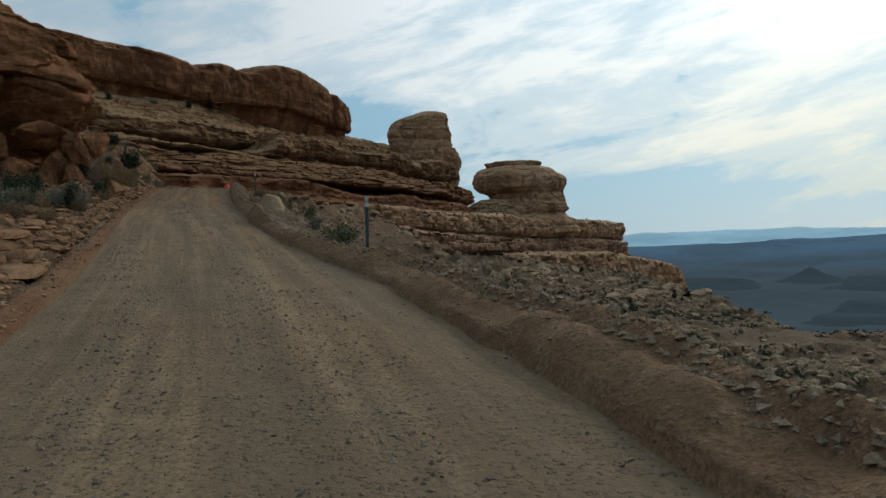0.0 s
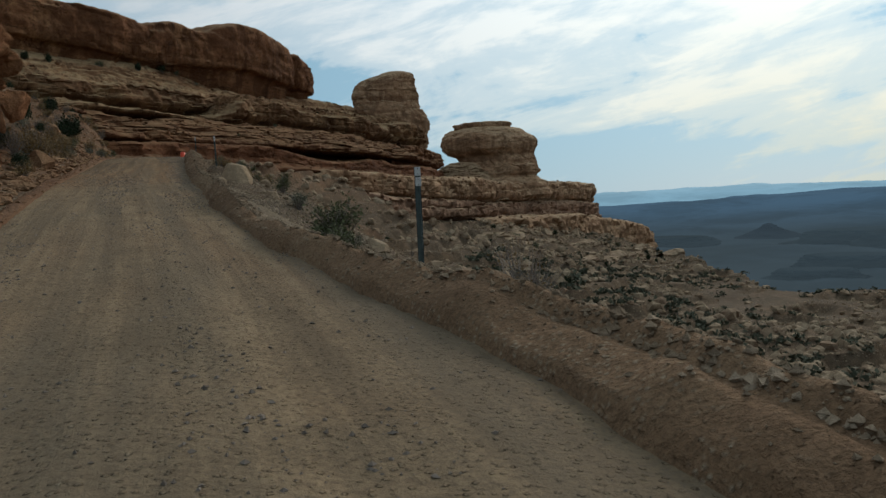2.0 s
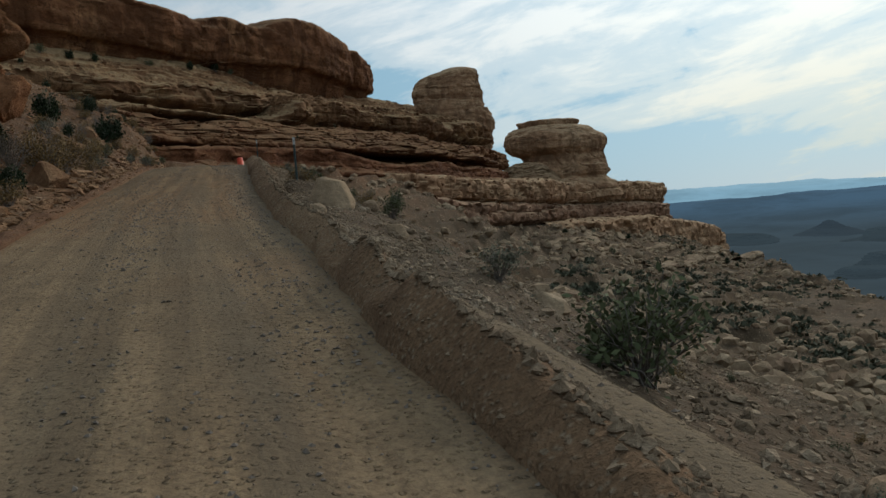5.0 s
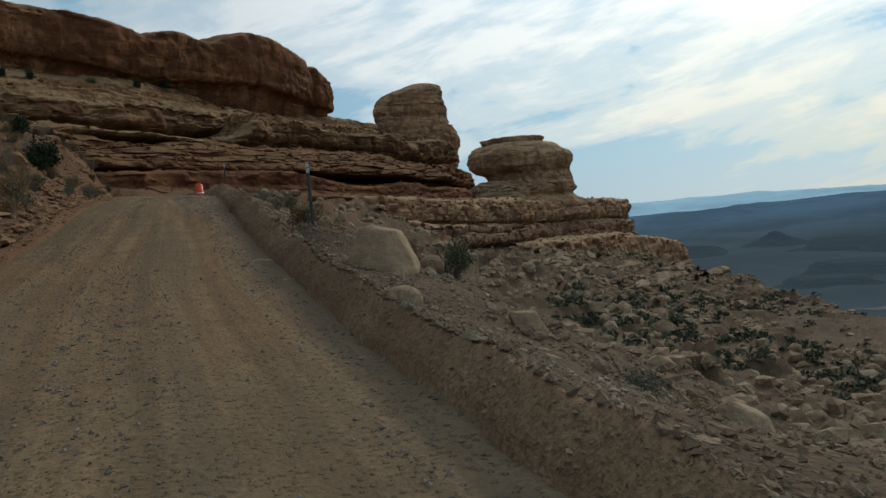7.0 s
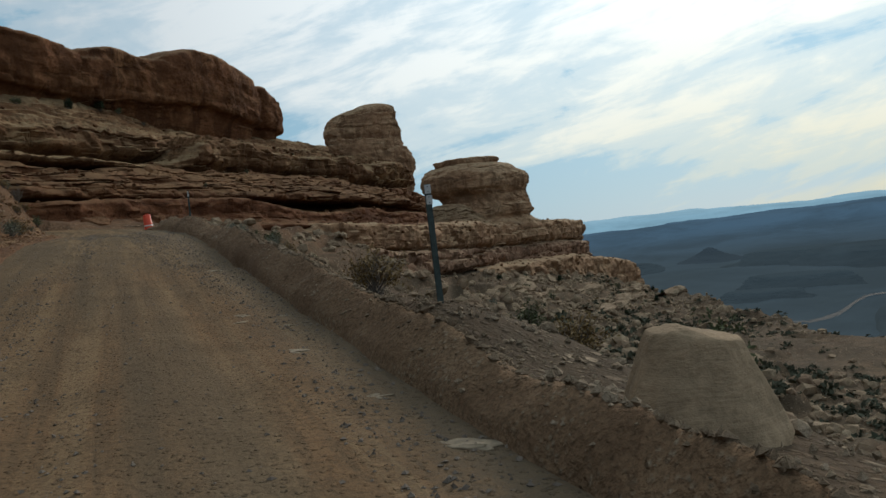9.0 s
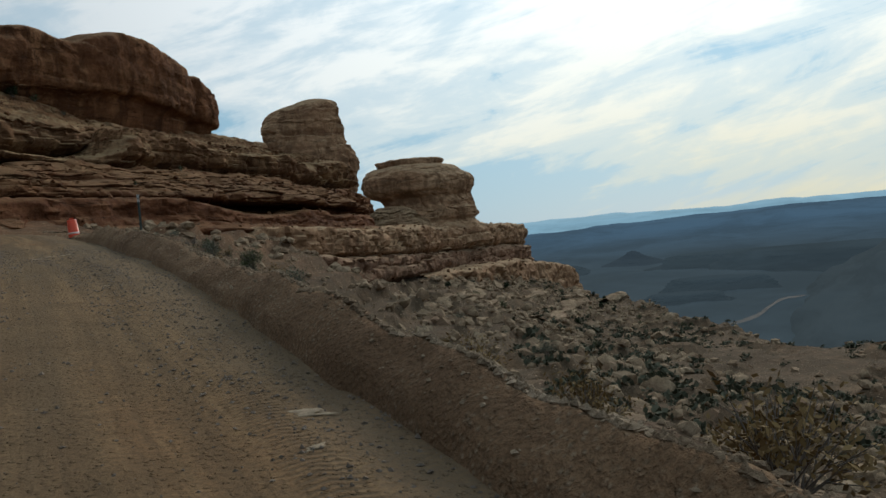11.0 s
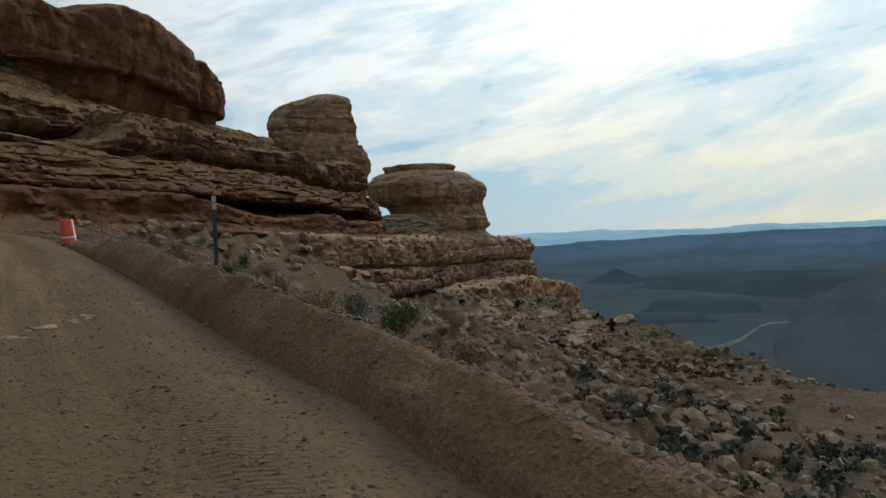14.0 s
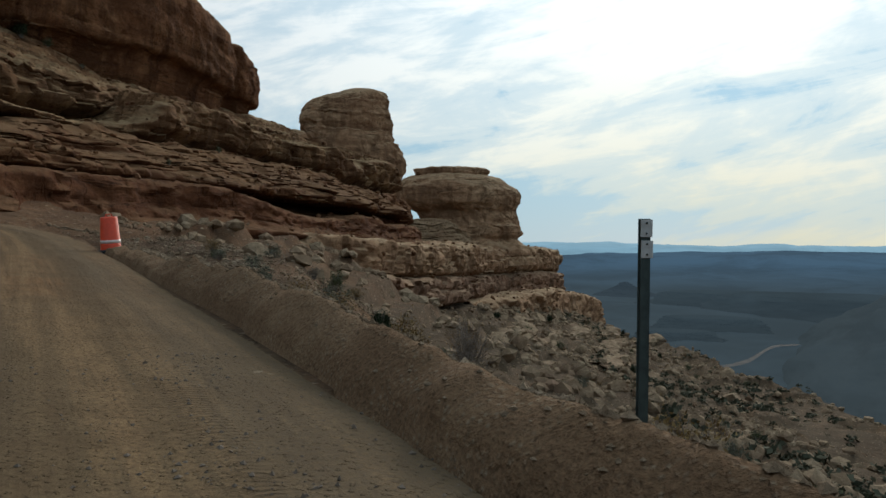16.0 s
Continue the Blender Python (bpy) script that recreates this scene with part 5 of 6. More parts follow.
def make_boulders():
    """Stones large enough to be told apart, in a few shapes."""
    shapes, bank = [], []
    for k in range(7):
        rng = np.random.default_rng(900 + k)
        v, f = chipped(3, 950 + k, 12, (1, rng.uniform(0.7, 0.95), rng.uniform(0.55, 0.8)), 0.06)
        me = mesh_from("boulder", v, f, False)
        me.materials.append(M_STONE)
        shapes.append(me)
        me = me.copy()
        me.materials[0] = M_BANK
        bank.append(me)
    slope_spots = [(-8.2, 37.9, 0.3, 1), (-7.7, 44.0, 0.3, 1), (-6.6, 39.0, 0.34, 2), (-4.4, 36.5, 0.42, 3), (-6.0, 47.5, 0.5, 4), (-3.0, 41.0, 0.6, 5), (0.5, 37.0, 0.5, 6),
             (1.8, 17.5, 0.35, 1), (4.6, 15.0, 0.4, 2), (3.2, 21.0, 0.45, 3), (6.0, 26.0, 0.5, 4), (-2.0, 26.5, 0.3, 5), (-9.0, 56.0, 0.5, 6), (-6.5, 60.0, 0.6, 0),
             (-14.2, 66.0, 0.28, 2), (-12.5, 70.0, 0.5, 3), (-11.0, 76.0, 0.6, 4), (-16.0, 84.0, 0.45, 5), (-18.5, 94.0, 0.5, 6), (-15.5, 97.0, 0.7, 0), (-20.0, 100.0, 0.6, 1)]
    bank_spots = [(-7.6, 11.8, 0.5, 2), (-8.6, 14.0, 0.42, 3), (-9.6, 17.0, 0.55, 4), (-7.2, 15.8, 0.28, 5), (-10.8, 20.5, 0.6, 6), (-11.5, 25.0, 0.5, 0), (-13.5, 29.5, 0.45, 1),
             (-15.0, 33.5, 0.7, 2), (-16.8, 38.2, 0.9, 3), (-17.4, 44.5, 0.8, 4), (-20.4, 51.0, 0.55, 5), (-22.0, 57.0, 0.6, 6), (-24.5, 63.0, 0.5, 0), (-27.5, 70.0, 0.7, 1),
             (-29.5, 78.5, 0.6, 2), (-31.5, 84.0, 0.8, 3), (-34.0, 92.0, 0.9, 4)]
    for x, y, size, k in slope_spots + bank_spots:
        inner = float(lane_coords(np.array([x]), np.array([y]))[1][0]) < 0
        ob = new("boulder", bank[k] if inner else shapes[k])
        z = float(ground_height(np.array([x]), np.array([y]))[0])
        ob.matrix_world = pose(x, y, z + size * 0.24, random.uniform(-12, 12), random.uniform(-12, 12), random.uniform(0, 360)) @ Matrix.Scale(size, 4)
        tagged(ob, "pale tan sandstone boulder resting on the stony slope" if k % 2 else "rounded buff sandstone boulder half sunk in earth", "boulder", "boulders beside the road")
    # a smooth pale block shaped like a blunt tent, leaning on the back of the berm
    v, f = ico(5)
    v = v * 1.45
    for az, tilt, d in ((180, 24, 0.72), (0, 38, 0.74), (270, 20, 0.66), (90, 30, 0.74), (225, 28, 0.86), (318, 26, 0.84), (30, 85, 0.56), (140, 34, 0.9)):
        c, t = radians(az), radians(tilt)
        nrm = np.array([math.cos(c) * math.cos(t), math.sin(c) * math.cos(t), math.sin(t)])
        v = v - 0.86 * np.clip(v @ nrm - d, 0, None)[:, None] * nrm
    v += 0.03 * np.stack([fbm(v[:, 0] * 1.8, v[:, 1] * 1.8, v[:, 2] * 1.8 + 9 * k, 4, 660 + k) for k in range(3)], 1)
    v += 0.008 * np.stack([fbm(v[:, 0] * 9, v[:, 1] * 9, v[:, 2] * 9 + 9 * k, 3, 670 + k) for k in range(3)], 1)
    ob = thing("boulder", mesh_from("boulder", v, f, True, 50), M_TENT, "large smooth pale tan sandstone boulder with a blunt top", "boulder", "", "boulders beside the road")
    ob.matrix_world = pose(*TENT, 2, 3, -14) @ Matrix.Diagonal((0.50, 0.46, 0.66, 1))
    rng = np.random.default_rng(41)
    for i in range(46):
        s, d = rng.uniform(-5, 215), -4 - 40 * rng.random() ** 1.3
        x, y = to_world(s, d)
        size = 0.9 + 1.6 * rng.random() ** 2
        ob = new("fallen_block", shapes[i % 7])
        z = float(ground_height(np.array([x]), np.array([y]))[0])
        ob.matrix_world = pose(x, y, z + size * 0.2, rng.uniform(-15, 15), rng.uniform(-15, 15), rng.uniform(0, 360)) @ Matrix.Scale(size, 4)
        tagged(ob, "large sandstone block fallen from the cliff onto talus", "boulder", "fallen blocks under the cliff")
    # flat slabs of bedrock showing in the bank
    slabs = []
    for k in range(4):
        v, f = chipped(4, 1200 + k, 15, (1, 0.62, 0.16), 0.12)
        me = mesh_from("rock_slab", v, f, True, 35)
        me.materials.append(M_BANK)
        slabs.append(me)
    for i, (x, y, size, turn) in enumerate([(-6.5, 14.7, 0.9, 110), (-6.4, 13.0, 0.75, 95), (-6.1, 11.4, 0.6, 120), (-6.0, 10.9, 0.8, 80), (-8.8, 18.6, 0.9, 100), (-7.6, 16.4, 0.7, 60), (-5.6, 9.6, 0.5, 130), (-6.6, 9.0, 0.7, 90),
                                            (-10.2, 22.3, 0.8, 115), (-11.2, 24.6, 0.7, 100), (-12.6, 28.6, 0.6, 105), (-14.0, 32.0, 0.8, 110), (-17.6, 46.5, 0.6, 100), (-19.0, 50.5, 0.6, 115), (-9.6, 21.0, 0.5, 85), (-13.6, 30.6, 0.5, 100)]):
        ob = new("rock_slab", slabs[i % 4])
        ob.matrix_world = pose(x, y, float(ground_height(np.array([x]), np.array([y]))[0]) + 0.05 * size, 4, -6, turn) @ Matrix.Scale(size, 4)
        tagged(ob, "flat tan sandstone slab lying in the earth bank", "rock", "slabs in the bank")
    # bedrock worn flush with the road
    flat = []
    for k in range(3):
        v, f = chipped(4, 990 + k, 16, (1, 0.45, 0.09), 0.5)
        me = mesh_from("worn_rock", v, f, True)
        me.materials.append(M_PALE)
        flat.append(me)
    for i, (x, y, size, turn) in enumerate([(-10.5, 41.4, 0.42, 35), (-10.95, 42.5, 0.2, 80), (-11.6, 44.2, 0.30, 20), (-11.9, 46.2, 0.26, 60), (-12.4, 46.3, 0.2, 10), (-13.35, 50.8, 0.32, 50), (-9.75, 39.2, 0.22, 75), (-19.38, 66.6, 0.52, -20), (-19.18, 67.25, 0.46, -25), (-18.97, 67.85, 0.36, -15), (-18.95, 68.25, 0.4, -30), (-12.32, 45.84, 0.16, -70), (-11.79, 45.56, 0.14, 10), (-13.23, 45.18, 0.06, 30), (-13.33, 50.07, 0.14, -60),
                                            (-18.5, 69.4, 0.2, 40), (-19.6, 73.9, 0.22, 60), (-16.1, 58.5, 0.2, 20)]):
        run, e, h = lane_coords(np.array([x]), np.array([y]))
        ob = new("worn_rock", flat[i % 3])
        ob.matrix_world = pose(x, y, float(road_height(run, e, h)[0]) - 0.066 * size, 0, 1, turn + 107) @ Matrix.Scale(size, 4)
        tagged(ob, "pale bedrock hump worn flush with the dirt road", "rock", "worn rocks in the road")


# ---- plants ----


def shrub_meshes(seed, stems, leaves, leaf, spread, tall, twig=0.012, low=0.25):
    """Branches and foliage of a shrub of unit size: forked stems, and small leaf clusters along their ends."""
    rng = np.random.default_rng(seed)
    bv, bf, tips = [], [], []

    def stick(p, q, r0, r1):
        w = q - p
        w = w / (np.linalg.norm(w) + 1e-9)
        a = np.cross(w, (0.3, 0.9, 0.2))
        a /= np.linalg.norm(a)
        b = np.cross(w, a)
        k = len(bv)
        for c, r in ((p, r0), (q, r1)):
            for t in (0, 2.094, 4.189):
                bv.append(c + r * (math.cos(t) * a + math.sin(t) * b))
        for i in range(3):
            j = (i + 1) % 3
            bf.append((k + i, k + j, k + 3 + j, k + 3 + i))

    for _ in range(stems):
        az, up = rng.uniform(0, 2 * np.pi), rng.uniform(0.15, 1.0)
        out = spread * (1 - 0.55 * up) * rng.uniform(0.5, 1.0)
        p0 = np.array([rng.normal(0, 0.05), rng.normal(0, 0.05), -0.03])
        p1 = np.array([math.cos(az) * out * 0.45, math.sin(az) * out * 0.45, tall * (0.15 + 0.4 * up)])
        p1 += rng.normal(0, 0.04, 3)
        stick(p0, p1, twig * 1.5, twig)
        for _ in range(3):
            p2 = p1 + np.array([math.cos(az) * out * 0.5, math.sin(az) * out * 0.5, tall * (0.1 + 0.38 * up)]) * rng.uniform(0.4, 1.0) + rng.normal(0, 0.09, 3)
            stick(p1, p2, twig, twig * 0.35)
            tips.append((p1, p2))
    lv, lf = [], []
    for _ in range(leaves):
        p, q = tips[rng.integers(len(tips))]
        c = p + (q - p) * rng.uniform(low, 1.1) + rng.normal(0, 0.055, 3)
        c[2] = max(c[2], 0.0)
        a = rng.normal(size=3)
        a /= np.linalg.norm(a)
        b = np.cross(a, rng.normal(size=3))
        b /= np.linalg.norm(b) + 1e-9
        s_ = leaf * rng.uniform(0.5, 1.3)
        k = len(lv)
        lv += [c - a * s_, c + b * s_ * 0.45, c + a * s_, c - b * s_ * 0.45]
        lf.append((k, k + 1, k + 2, k + 3))
    branches = mesh_from("woody_stem", bv, bf, True)
    foliage = mesh_from("foliage", lv, lf, False) if leaves else None
    return branches, foliage


def make_plants():
    sage, dry, green, dark = (leaf_material(*a) for a in (("sage_leaves", (0.085, 0.09, 0.06), (0.16, 0.155, 0.105)), ("dry_leaves", (0.12, 0.075, 0.032), (0.23, 0.15, 0.062)),
                                                          ("bush_leaves", (0.05, 0.06, 0.028), (0.10, 0.105, 0.05)), ("juniper_leaves", (0.016, 0.024, 0.012), (0.036, 0.046, 0.022))))
    scrub = leaf_material("dusty_scrub_leaves", (0.045, 0.048, 0.03), (0.10, 0.095, 0.062))
    wood = plain("grey_twigs", (0.13, 0.105, 0.085), 0.9)
    kinds = {}
    for name, seeds, args, mat, label in (
            ("sagebrush", (1, 2, 3), (30, 800, 0.038, 0.75, 0.75, 0.007), sage, "low grey-green sagebrush growing in stony earth"),
            ("rabbitbrush", (4, 5), (38, 1250, 0.034, 0.7, 0.8, 0.007), dry, "dry yellow-brown rabbitbrush beside the dirt road"),
            ("green_bush", (6, 7), (32, 1150, 0.040, 0.7, 0.9, 0.008), green, "dull green bush on the rocky slope"),
            ("juniper", (8, 9), (44, 2100, 0.064, 0.62, 1.15), dark, "dark dense juniper bush on the bank"),
            ("bare_shrub", (10, 11), (70, 260, 0.022, 0.75, 1.2, 0.005), dry, "leafless grey twiggy shrub on the slope")):
        kinds[name] = []
        for sd in seeds:
            b, f = shrub_meshes(sd, *args)
            b.materials.append(wood)
            f.materials.append(mat)
            kinds[name].append((b, f, label))

    def plant(name, x, y, size, lift=0.0):
        b, f, label = kinds[name][int(abs(x * 7 + y * 3)) % len(kinds[name])]
        root = new(name)
        z = float(ground_height(np.array([x]), np.array([y]))[0]) + lift
        root.matrix_world = pose(x, y, z, 0, 0, (x * 91 + y * 57) % 360) @ Matrix.Diagonal((size, size, size * (0.85 + 0.3 * ((x * 13 + y) % 1)), 1))
        for nm, me in (("woody_stem", b), ("foliage", f)):
            o = new(nm, me)
            o.parent = root
        tagged(root, label, "bush", name + " on the slope")

    for x, y, size in [
                  (-12.6, 29.6, 0.75), (-15.6, 32.2, 1.0), (-27.2, 64.5, 1.5), (-27.6, 73.5, 1.75), (-31.5, 79.5, 1.3), (-15.4, 31.0, 0.95), (-17.2, 36.0, 1.0), (-14.4, 27.0, 0.8)]:
        plant("juniper", x, y, size)
    for x, y, size in [
                  (-11.7, 148.7, 2.2), (4.8, 192.0, 2.0), (-12.2, 25.8, 0.9), (-7.2, 45.3, 0.9), (-14.3, 71.6, 0.8), (-13.0, 75.0, 0.9), (-3.35, 28.8, 1.4), (-2.7, 22.9, 0.62), (-17.4, 92.5, 0.75), (-20.0, 45.8, 0.9)]:
        plant("green_bush", x, y, size)
    for x, y, size in [
                  (-11.8, 23.7, 1.0), (-13.8, 27.6, 0.9), (-19.8, 88.0, 0.8), (-13.2, 60.5, 0.6), (-17.8, 88.0, 0.8), (-19.3, 95.5, 0.7), (-16.5, 96.5, 0.8), (-24.0, 57.5, 0.8), (-26.0, 62.5, 0.8), (-13.0, 24.0, 0.9),
                  (-11.8, 21.6, 0.8), (-18.6, 47.5, 0.9), (-21.5, 49.0, 1.0), (-33.0, 96.5, 0.8)]:
        plant("sagebrush", x, y, size)
    for x, y, size in [
                  (-10.7, 49.2, 1.0), (-19.4, 49.0, 0.9), (-20.9, 55.5, 0.9), (-18.1, 46.2, 1.4), (-18.6, 48.3, 1.2), (-19.2, 47.4, 1.5), (-20.2, 54.0, 1.1), (-20.1, 52.0, 1.2), (-21.8, 58.0, 0.9), (-22.6, 60.6, 0.8), (-8.2, 47.0, 0.8),
                  (-10.9, 56.2, 0.9), (-13.6, 69.8, 0.9), (-17.1, 81.0, 0.9), (-18.0, 85.0, 0.9), (-10.4, 53.2, 0.85), (-9.2, 55.8, 0.6), (-12.6, 63.0, 0.7), (-15.6, 73.4, 0.75), (-14.4, 76.0, 0.65), (-14.0, 90.0, 0.7),
                  (-20.8, 52.5, 0.7), (-21.6, 55.0, 0.6), (-23.4, 60.0, 0.75), (-25.4, 66.0, 0.6), (-16.3, 34.6, 0.7), (-27.0, 78.0, 0.7), (-28.4, 82.0, 0.7)]:
        plant("rabbitbrush", x, y, size)
    for x, y, size in [
                  (1.0, 27.4, 2.1), (3.2, 30.0, 1.2), (-16.2, 79.5, 0.9), (-18.8, 99.0, 0.9), (-29.5, 76.0, 1.3), (-26.5, 67.0, 1.0), (-19.6, 49.6, 0.9), (-30.6, 88.0, 1.0)]:
        plant("bare_shrub", x, y, size)
    rng = np.random.default_rng(314)
    names = ["sagebrush", "rabbitbrush", "green_bush", "juniper", "bare_shrub"]
    count = 0
    while count < 305:
        if count < 105:
            run, e = 31 + rng.uniform(0, 100), 4.6 + 24 * rng.random() ** 1.5
            x, y, _ = (float(q[0]) for q in lane_place(np.array([run]), np.array([e])))
            name, size = names[rng.choice(5, p=(0.32, 0.36, 0.12, 0.03, 0.17))], rng.uniform(0.3, 0.7)
        elif count < 235:
            run, e = 31 + rng.uniform(8, 100), -3.1 - 12 * rng.random() ** 1.4
            x, y, _ = (float(q[0]) for q in lane_place(np.array([run]), np.array([e])))
            name, size = names[rng.choice(5, p=(0.15, 0.55, 0.10, 0.08, 0.12))], rng.uniform(0.5, 1.15)
        else:
            s, d = rng.uniform(-20, 215), -4 - 45 * rng.random()
            x, y = to_world(s, d)
            name, size = names[rng.choice(5, p=(0.35, 0.05, 0.3, 0.25, 0.05))], rng.uniform(0.8, 1.7)
        plant(name, x, y, size)
        count += 1
    for name, count, big in (("mid_bench", 9, 1.1), ("upper_bench", 12, 1.2), ("slope_ledges", 14, 0.9), ("rim_cliff", 12, 0.7), ("long_ledge", 10, 1.0)):
        P = SURFACE[name]
        nz = np.cross(P[1:, :-1] - P[:-1, :-1], P[:-1, 1:] - P[:-1, :-1])
        up = np.abs(nz[..., 2] / (np.linalg.norm(nz, axis=-1) + 1e-9))
        idx = np.argwhere(up > 0.8)
        for k in rng.integers(0, len(idx), count):
            x, y, z = P[idx[k][0], idx[k][1]]
            kind = ("green_bush", "juniper", "sagebrush")[k % 3]
            plant(kind, float(x), float(y), big * rng.uniform(0.5, 1.0), float(z) - float(ground_height(np.array([x]), np.array([y]))[0]))
    P = SURFACE["upper_bench"]
    for k, (at, row, size) in enumerate(((0.30, 60, 1.5), (0.33, 58, 1.1), (0.355, 57, 1.0), (0.42, 61, 1.3), (0.47, 60, 1.2), (0.52, 62, 1.6), (0.545, 61, 1.2), (0.62, 60, 1.0), (0.70, 61, 1.1))):
        x, y, z = P[int(at * len(P)), row]
        plant("juniper" if k % 3 else "green_bush", float(x), float(y), size, float(z) - float(ground_height(np.array([x]), np.array([y]))[0]) - 0.1)
    # scrub too far off to count
    far = []
    for r0, r1, n, az0, az1 in ((55, 200, 3800, 12, 64), (150, 300, 1500, 10, 30)):
        r, az = rng.uniform(r0, r1, n), np.radians(rng.uniform(az0, az1, n))
        far.append(np.stack([-10 + r * np.sin(az), 40 + r * np.cos(az)], 1))
    far = np.concatenate(far)
    far = far[rng.random(len(far)) < step(-0.45, 0.5, vnoise(far[:, 0] * 0.045, far[:, 1] * 0.045, 0, 17) + 0.5 * vnoise(far[:, 0] * 0.17, far[:, 1] * 0.17, 0, 18))]
    z = ground_height(far[:, 0], far[:, 1])
    rng2 = np.random.default_rng(55)
    n, per = len(far), 22
    size = 0.3 + 1.3 * rng2.random(n) ** 2
    c = np.repeat(np.stack([far[:, 0], far[:, 1], z], 1), per, 0)
    s_ = np.repeat(size, per)[:, None]
    u = rng2.normal(size=(n * per, 3))
    u /= np.linalg.norm(u, axis=1)[:, None]
    u *= rng2.random((n * per, 1)) ** 0.4
    u[:, 2] = np.abs(u[:, 2]) * 0.8
    c = c + u * s_ * 0.75
    a, b = rng2.normal(size=(n * per, 3)), rng2.normal(size=(n * per, 3))
    a /= np.linalg.norm(a, axis=1)[:, None]
    b = np.cross(a, b)
    b /= np.linalg.norm(b, axis=1)[:, None]
    V = np.stack([c - a * s_ * 0.24, c + b * s_ * 0.15, c + a * s_ * 0.24, c - b * s_ * 0.15], 1).reshape(-1, 3)
    me = mesh_from("far_scrub", V, np.arange(len(V)).reshape(-1, 4), False)
    thing("far_scrub", me, scrub, "dark juniper scrub dotted over the lower benches", "scrub", "stuff")


# ---- road furniture ----


def box_bm(sx, sy, sz, bevel=0.0):
    bm = bmesh.new()
    bmesh.ops.create_cube(bm, size=1.0, matrix=Matrix.Diagonal((sx, sy, sz, 1)))
    if bevel:
        bmesh.ops.bevel(bm, geom=bm.edges[:], offset=bevel, segments=2, affect="EDGES", profile=0.5)
    return bm


def lathe(name, rings, cols=28, smooth=True):
    a = np.linspace(0, 2 * np.pi, cols, endpoint=False)
    V = np.array([(r * math.cos(t), r * math.sin(t), z) for z, r in rings for t in a])
    return mesh_from(name, V, grid_faces(len(rings), cols, True), smooth)


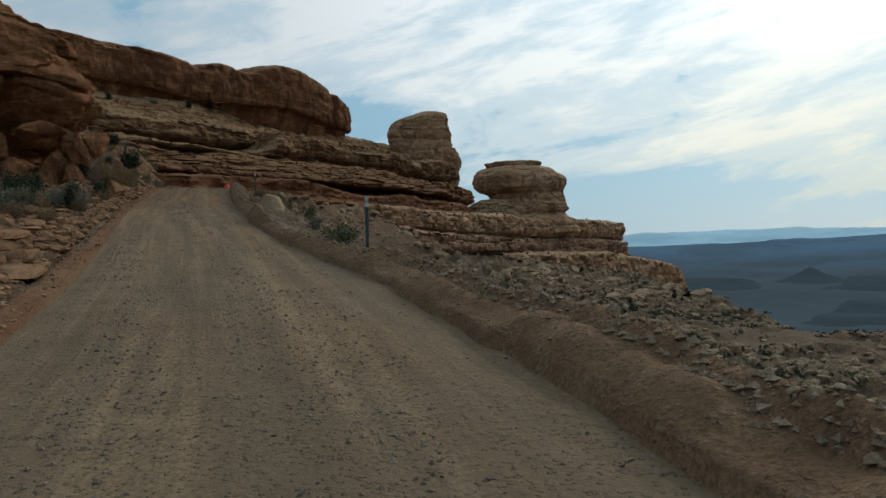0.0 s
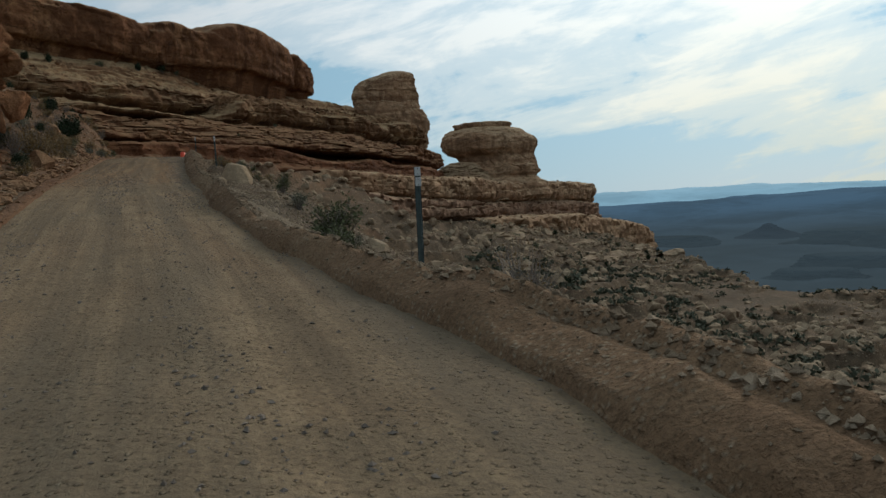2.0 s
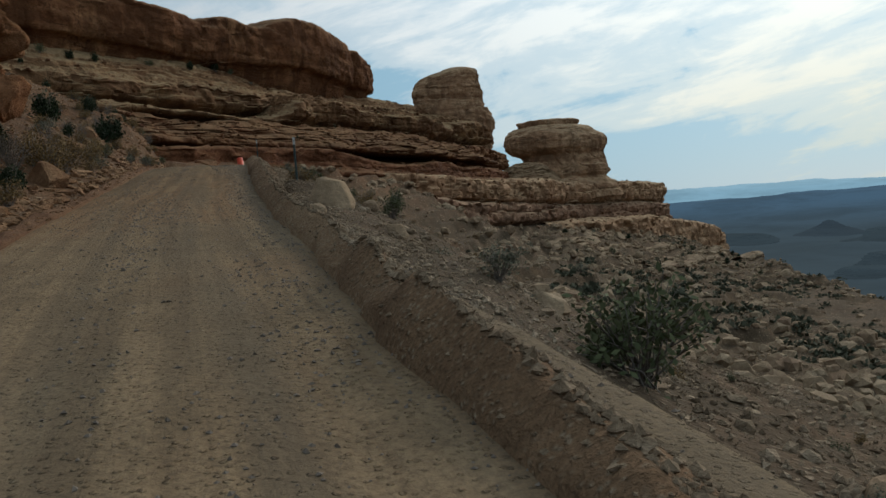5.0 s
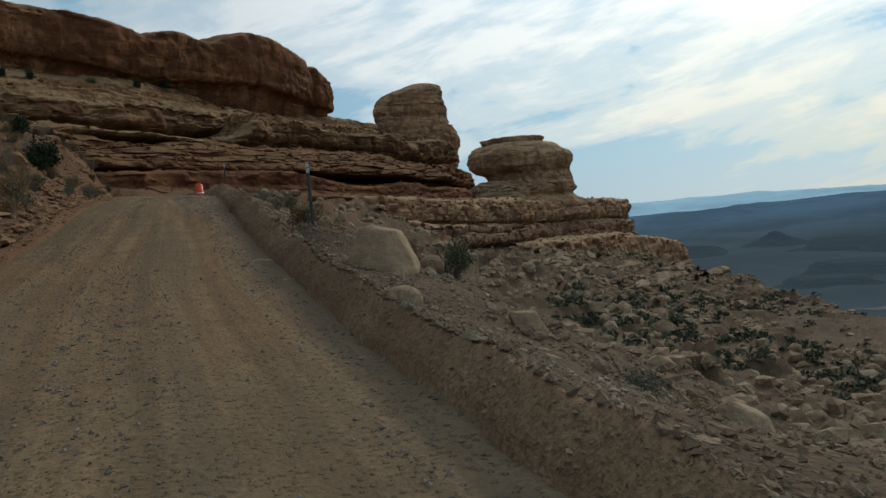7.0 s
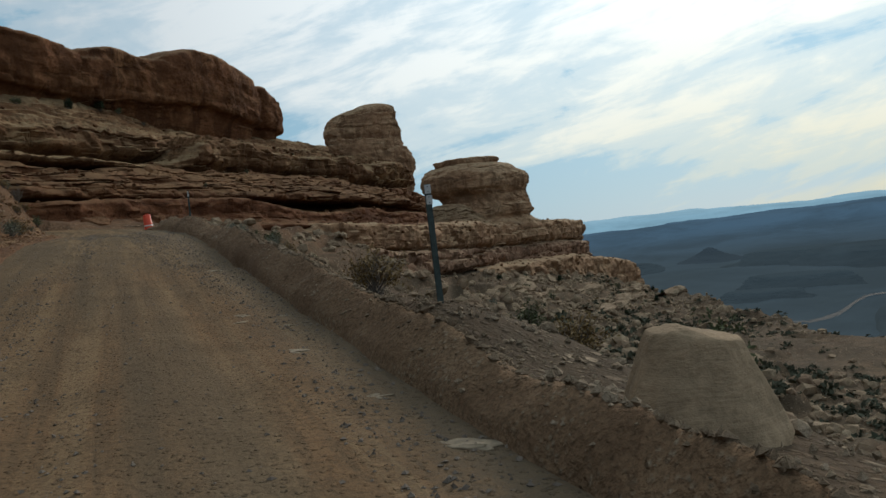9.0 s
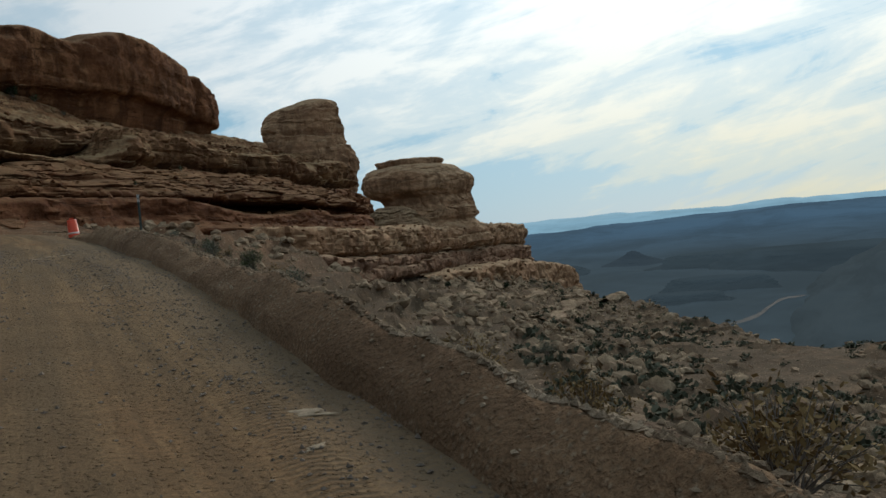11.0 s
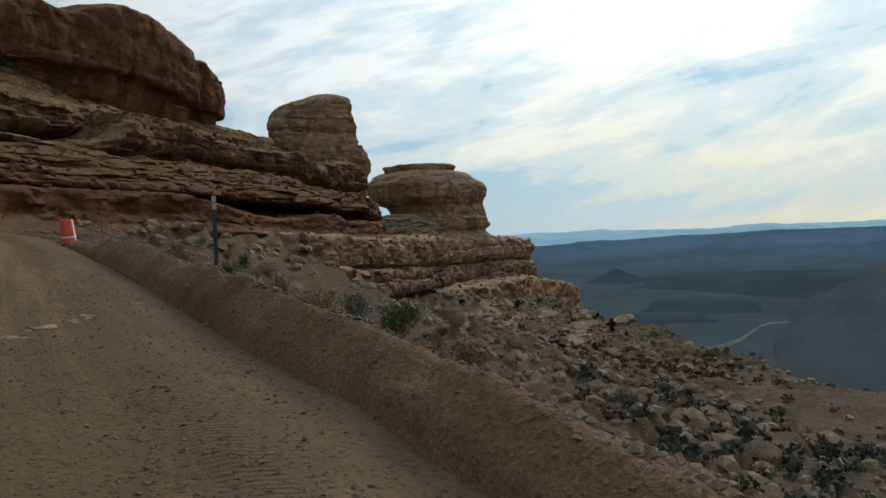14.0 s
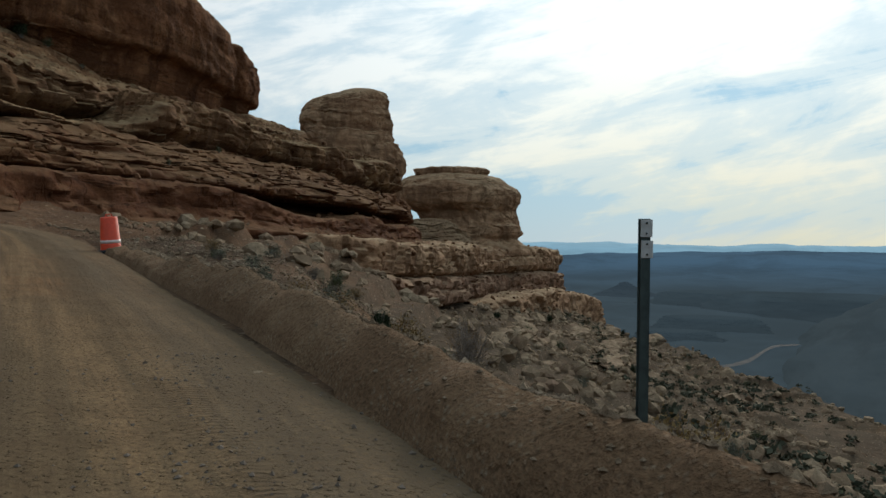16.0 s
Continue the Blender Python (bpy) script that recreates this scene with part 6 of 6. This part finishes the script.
def make_posts():
    green = plain("weathered_green_steel", (0.045, 0.06, 0.055), 0.55, 0.3, 9.0, 0.4)
    white = plain("dull_white_reflector", (0.38, 0.37, 0.345), 0.4, 0.12, 14.0)
    for x, y, top, lean, turn in ((-1.43, 18.38, 2.51, 0.5, -6), (-10.10, 45.56, 5.58, -0.8, -6), (-17.38, 70.65, 7.96, 0.3, -14)):
        base = float(ground_height(np.array([x]), np.array([y]))[0]) - 0.4
        tall = top - base
        root = new("marker_post")
        root.matrix_world = pose(x, y, top, 0, lean, turn) @ Matrix.Translation((0, 0, -tall))
        # a U-shaped steel channel, open to the back
        bm = bmesh.new()
        for ox, oy, sx, sy in ((0, 0, 0.038, 0.005), (-0.021, 0.010, 0.005, 0.026), (0.021, 0.010, 0.005, 0.026), (-0.029, 0.022, 0.013, 0.004), (0.029, 0.022, 0.013, 0.004)):
            bmesh.ops.create_cube(bm, size=1.0, matrix=Matrix.Translation((ox, oy, tall / 2)) @ Matrix.Diagonal((sx, sy, tall, 1)))
        part("channel", bm_mesh("channel", bm), green, root, "dark green steel channel")
        for k, (dz, dx) in enumerate(((-0.055, 0.006), (-0.175, 0.010))):
            me = bm_mesh("reflector", box_bm(0.068, 0.005, 0.100, 0.0015))
            o = part("reflector", me, white, root, "dull white rectangular reflector plate")
            o.location = (dx, -0.008, tall + dz)
            for bz in (-0.03, 0.03):
                q = part("bolt", lathe("bolt", [(0, 0.006), (0.004, 0.006), (0.005, 0.0005)], 8), green, o)
                q.matrix_parent_inverse = Matrix()
                q.location, q.rotation_euler = (0, -0.003, bz), (radians(90), 0, 0)
        tagged(root, "dark green steel marker post with two white reflector plates", "post", "marker posts along the road")


def make_barrel():
    orange = plain("orange_plastic", (0.56, 0.058, 0.020), 0.45, 0.12, 7.0)
    white = plain("dusty_white_band", (0.62, 0.50, 0.44), 0.4, 0.1, 9.0)
    black = plain("black_rubber", (0.025, 0.024, 0.023), 0.8, 0.2, 12.0)
    x, y = -23.9, 91.2
    run, e, h = lane_coords(np.array([x]), np.array([y]))
    root = new("traffic_drum")
    root.matrix_world = pose(x, y, float(road_height(run, e, h)[0]) - 0.03, 1.5, -4.5, 20) @ Matrix.Scale(1.1, 4)
    # stepped body, wider at the foot
    part("body", lathe("body", [(0.02, 0.262), (0.10, 0.262), (0.115, 0.253), (0.30, 0.250), (0.31, 0.243), (0.50, 0.238), (0.51, 0.231), (0.70, 0.226), (0.71, 0.219), (0.90, 0.212), (0.935, 0.19), (0.945, 0.10), (0.945, 0.002)]), orange, root, "orange plastic drum body")
    for z0, z1, r in ((0.255, 0.335, 0.2515),):
        part("band", lathe("band", [(z0, r - 0.002), (z0, r + 0.003), (z1, r + 0.001), (z1, r - 0.004)]), white, root, "dusty white reflective band")
    part("ballast_ring", lathe("ballast_ring", [(0.0, 0.27), (0.0, 0.34), (0.05, 0.345), (0.085, 0.31), (0.09, 0.27)]), black, root, "black rubber ballast ring")
    bm = bmesh.new()
    for ox, oz, sx, sz in ((-0.07, 0.975, 0.025, 0.07), (0.07, 0.975, 0.025, 0.07), (0, 1.0, 0.165, 0.024)):
        bmesh.ops.create_cube(bm, size=1.0, matrix=Matrix.Translation((ox, 0, oz)) @ Matrix.Diagonal((sx, 0.03, sz, 1)))
    part("handle", bm_mesh("handle", bm), orange, root)
    tagged(root, "orange and white construction drum at the road's edge", "traffic drum")


make_ground()
make_road()
make_berm()
make_windrow()
make_cliffs()
make_talus_ledges()
make_stacks()
make_knob()
make_distance()
make_boulders()
make_posts()
make_barrel()
make_plants()
make_rubble()
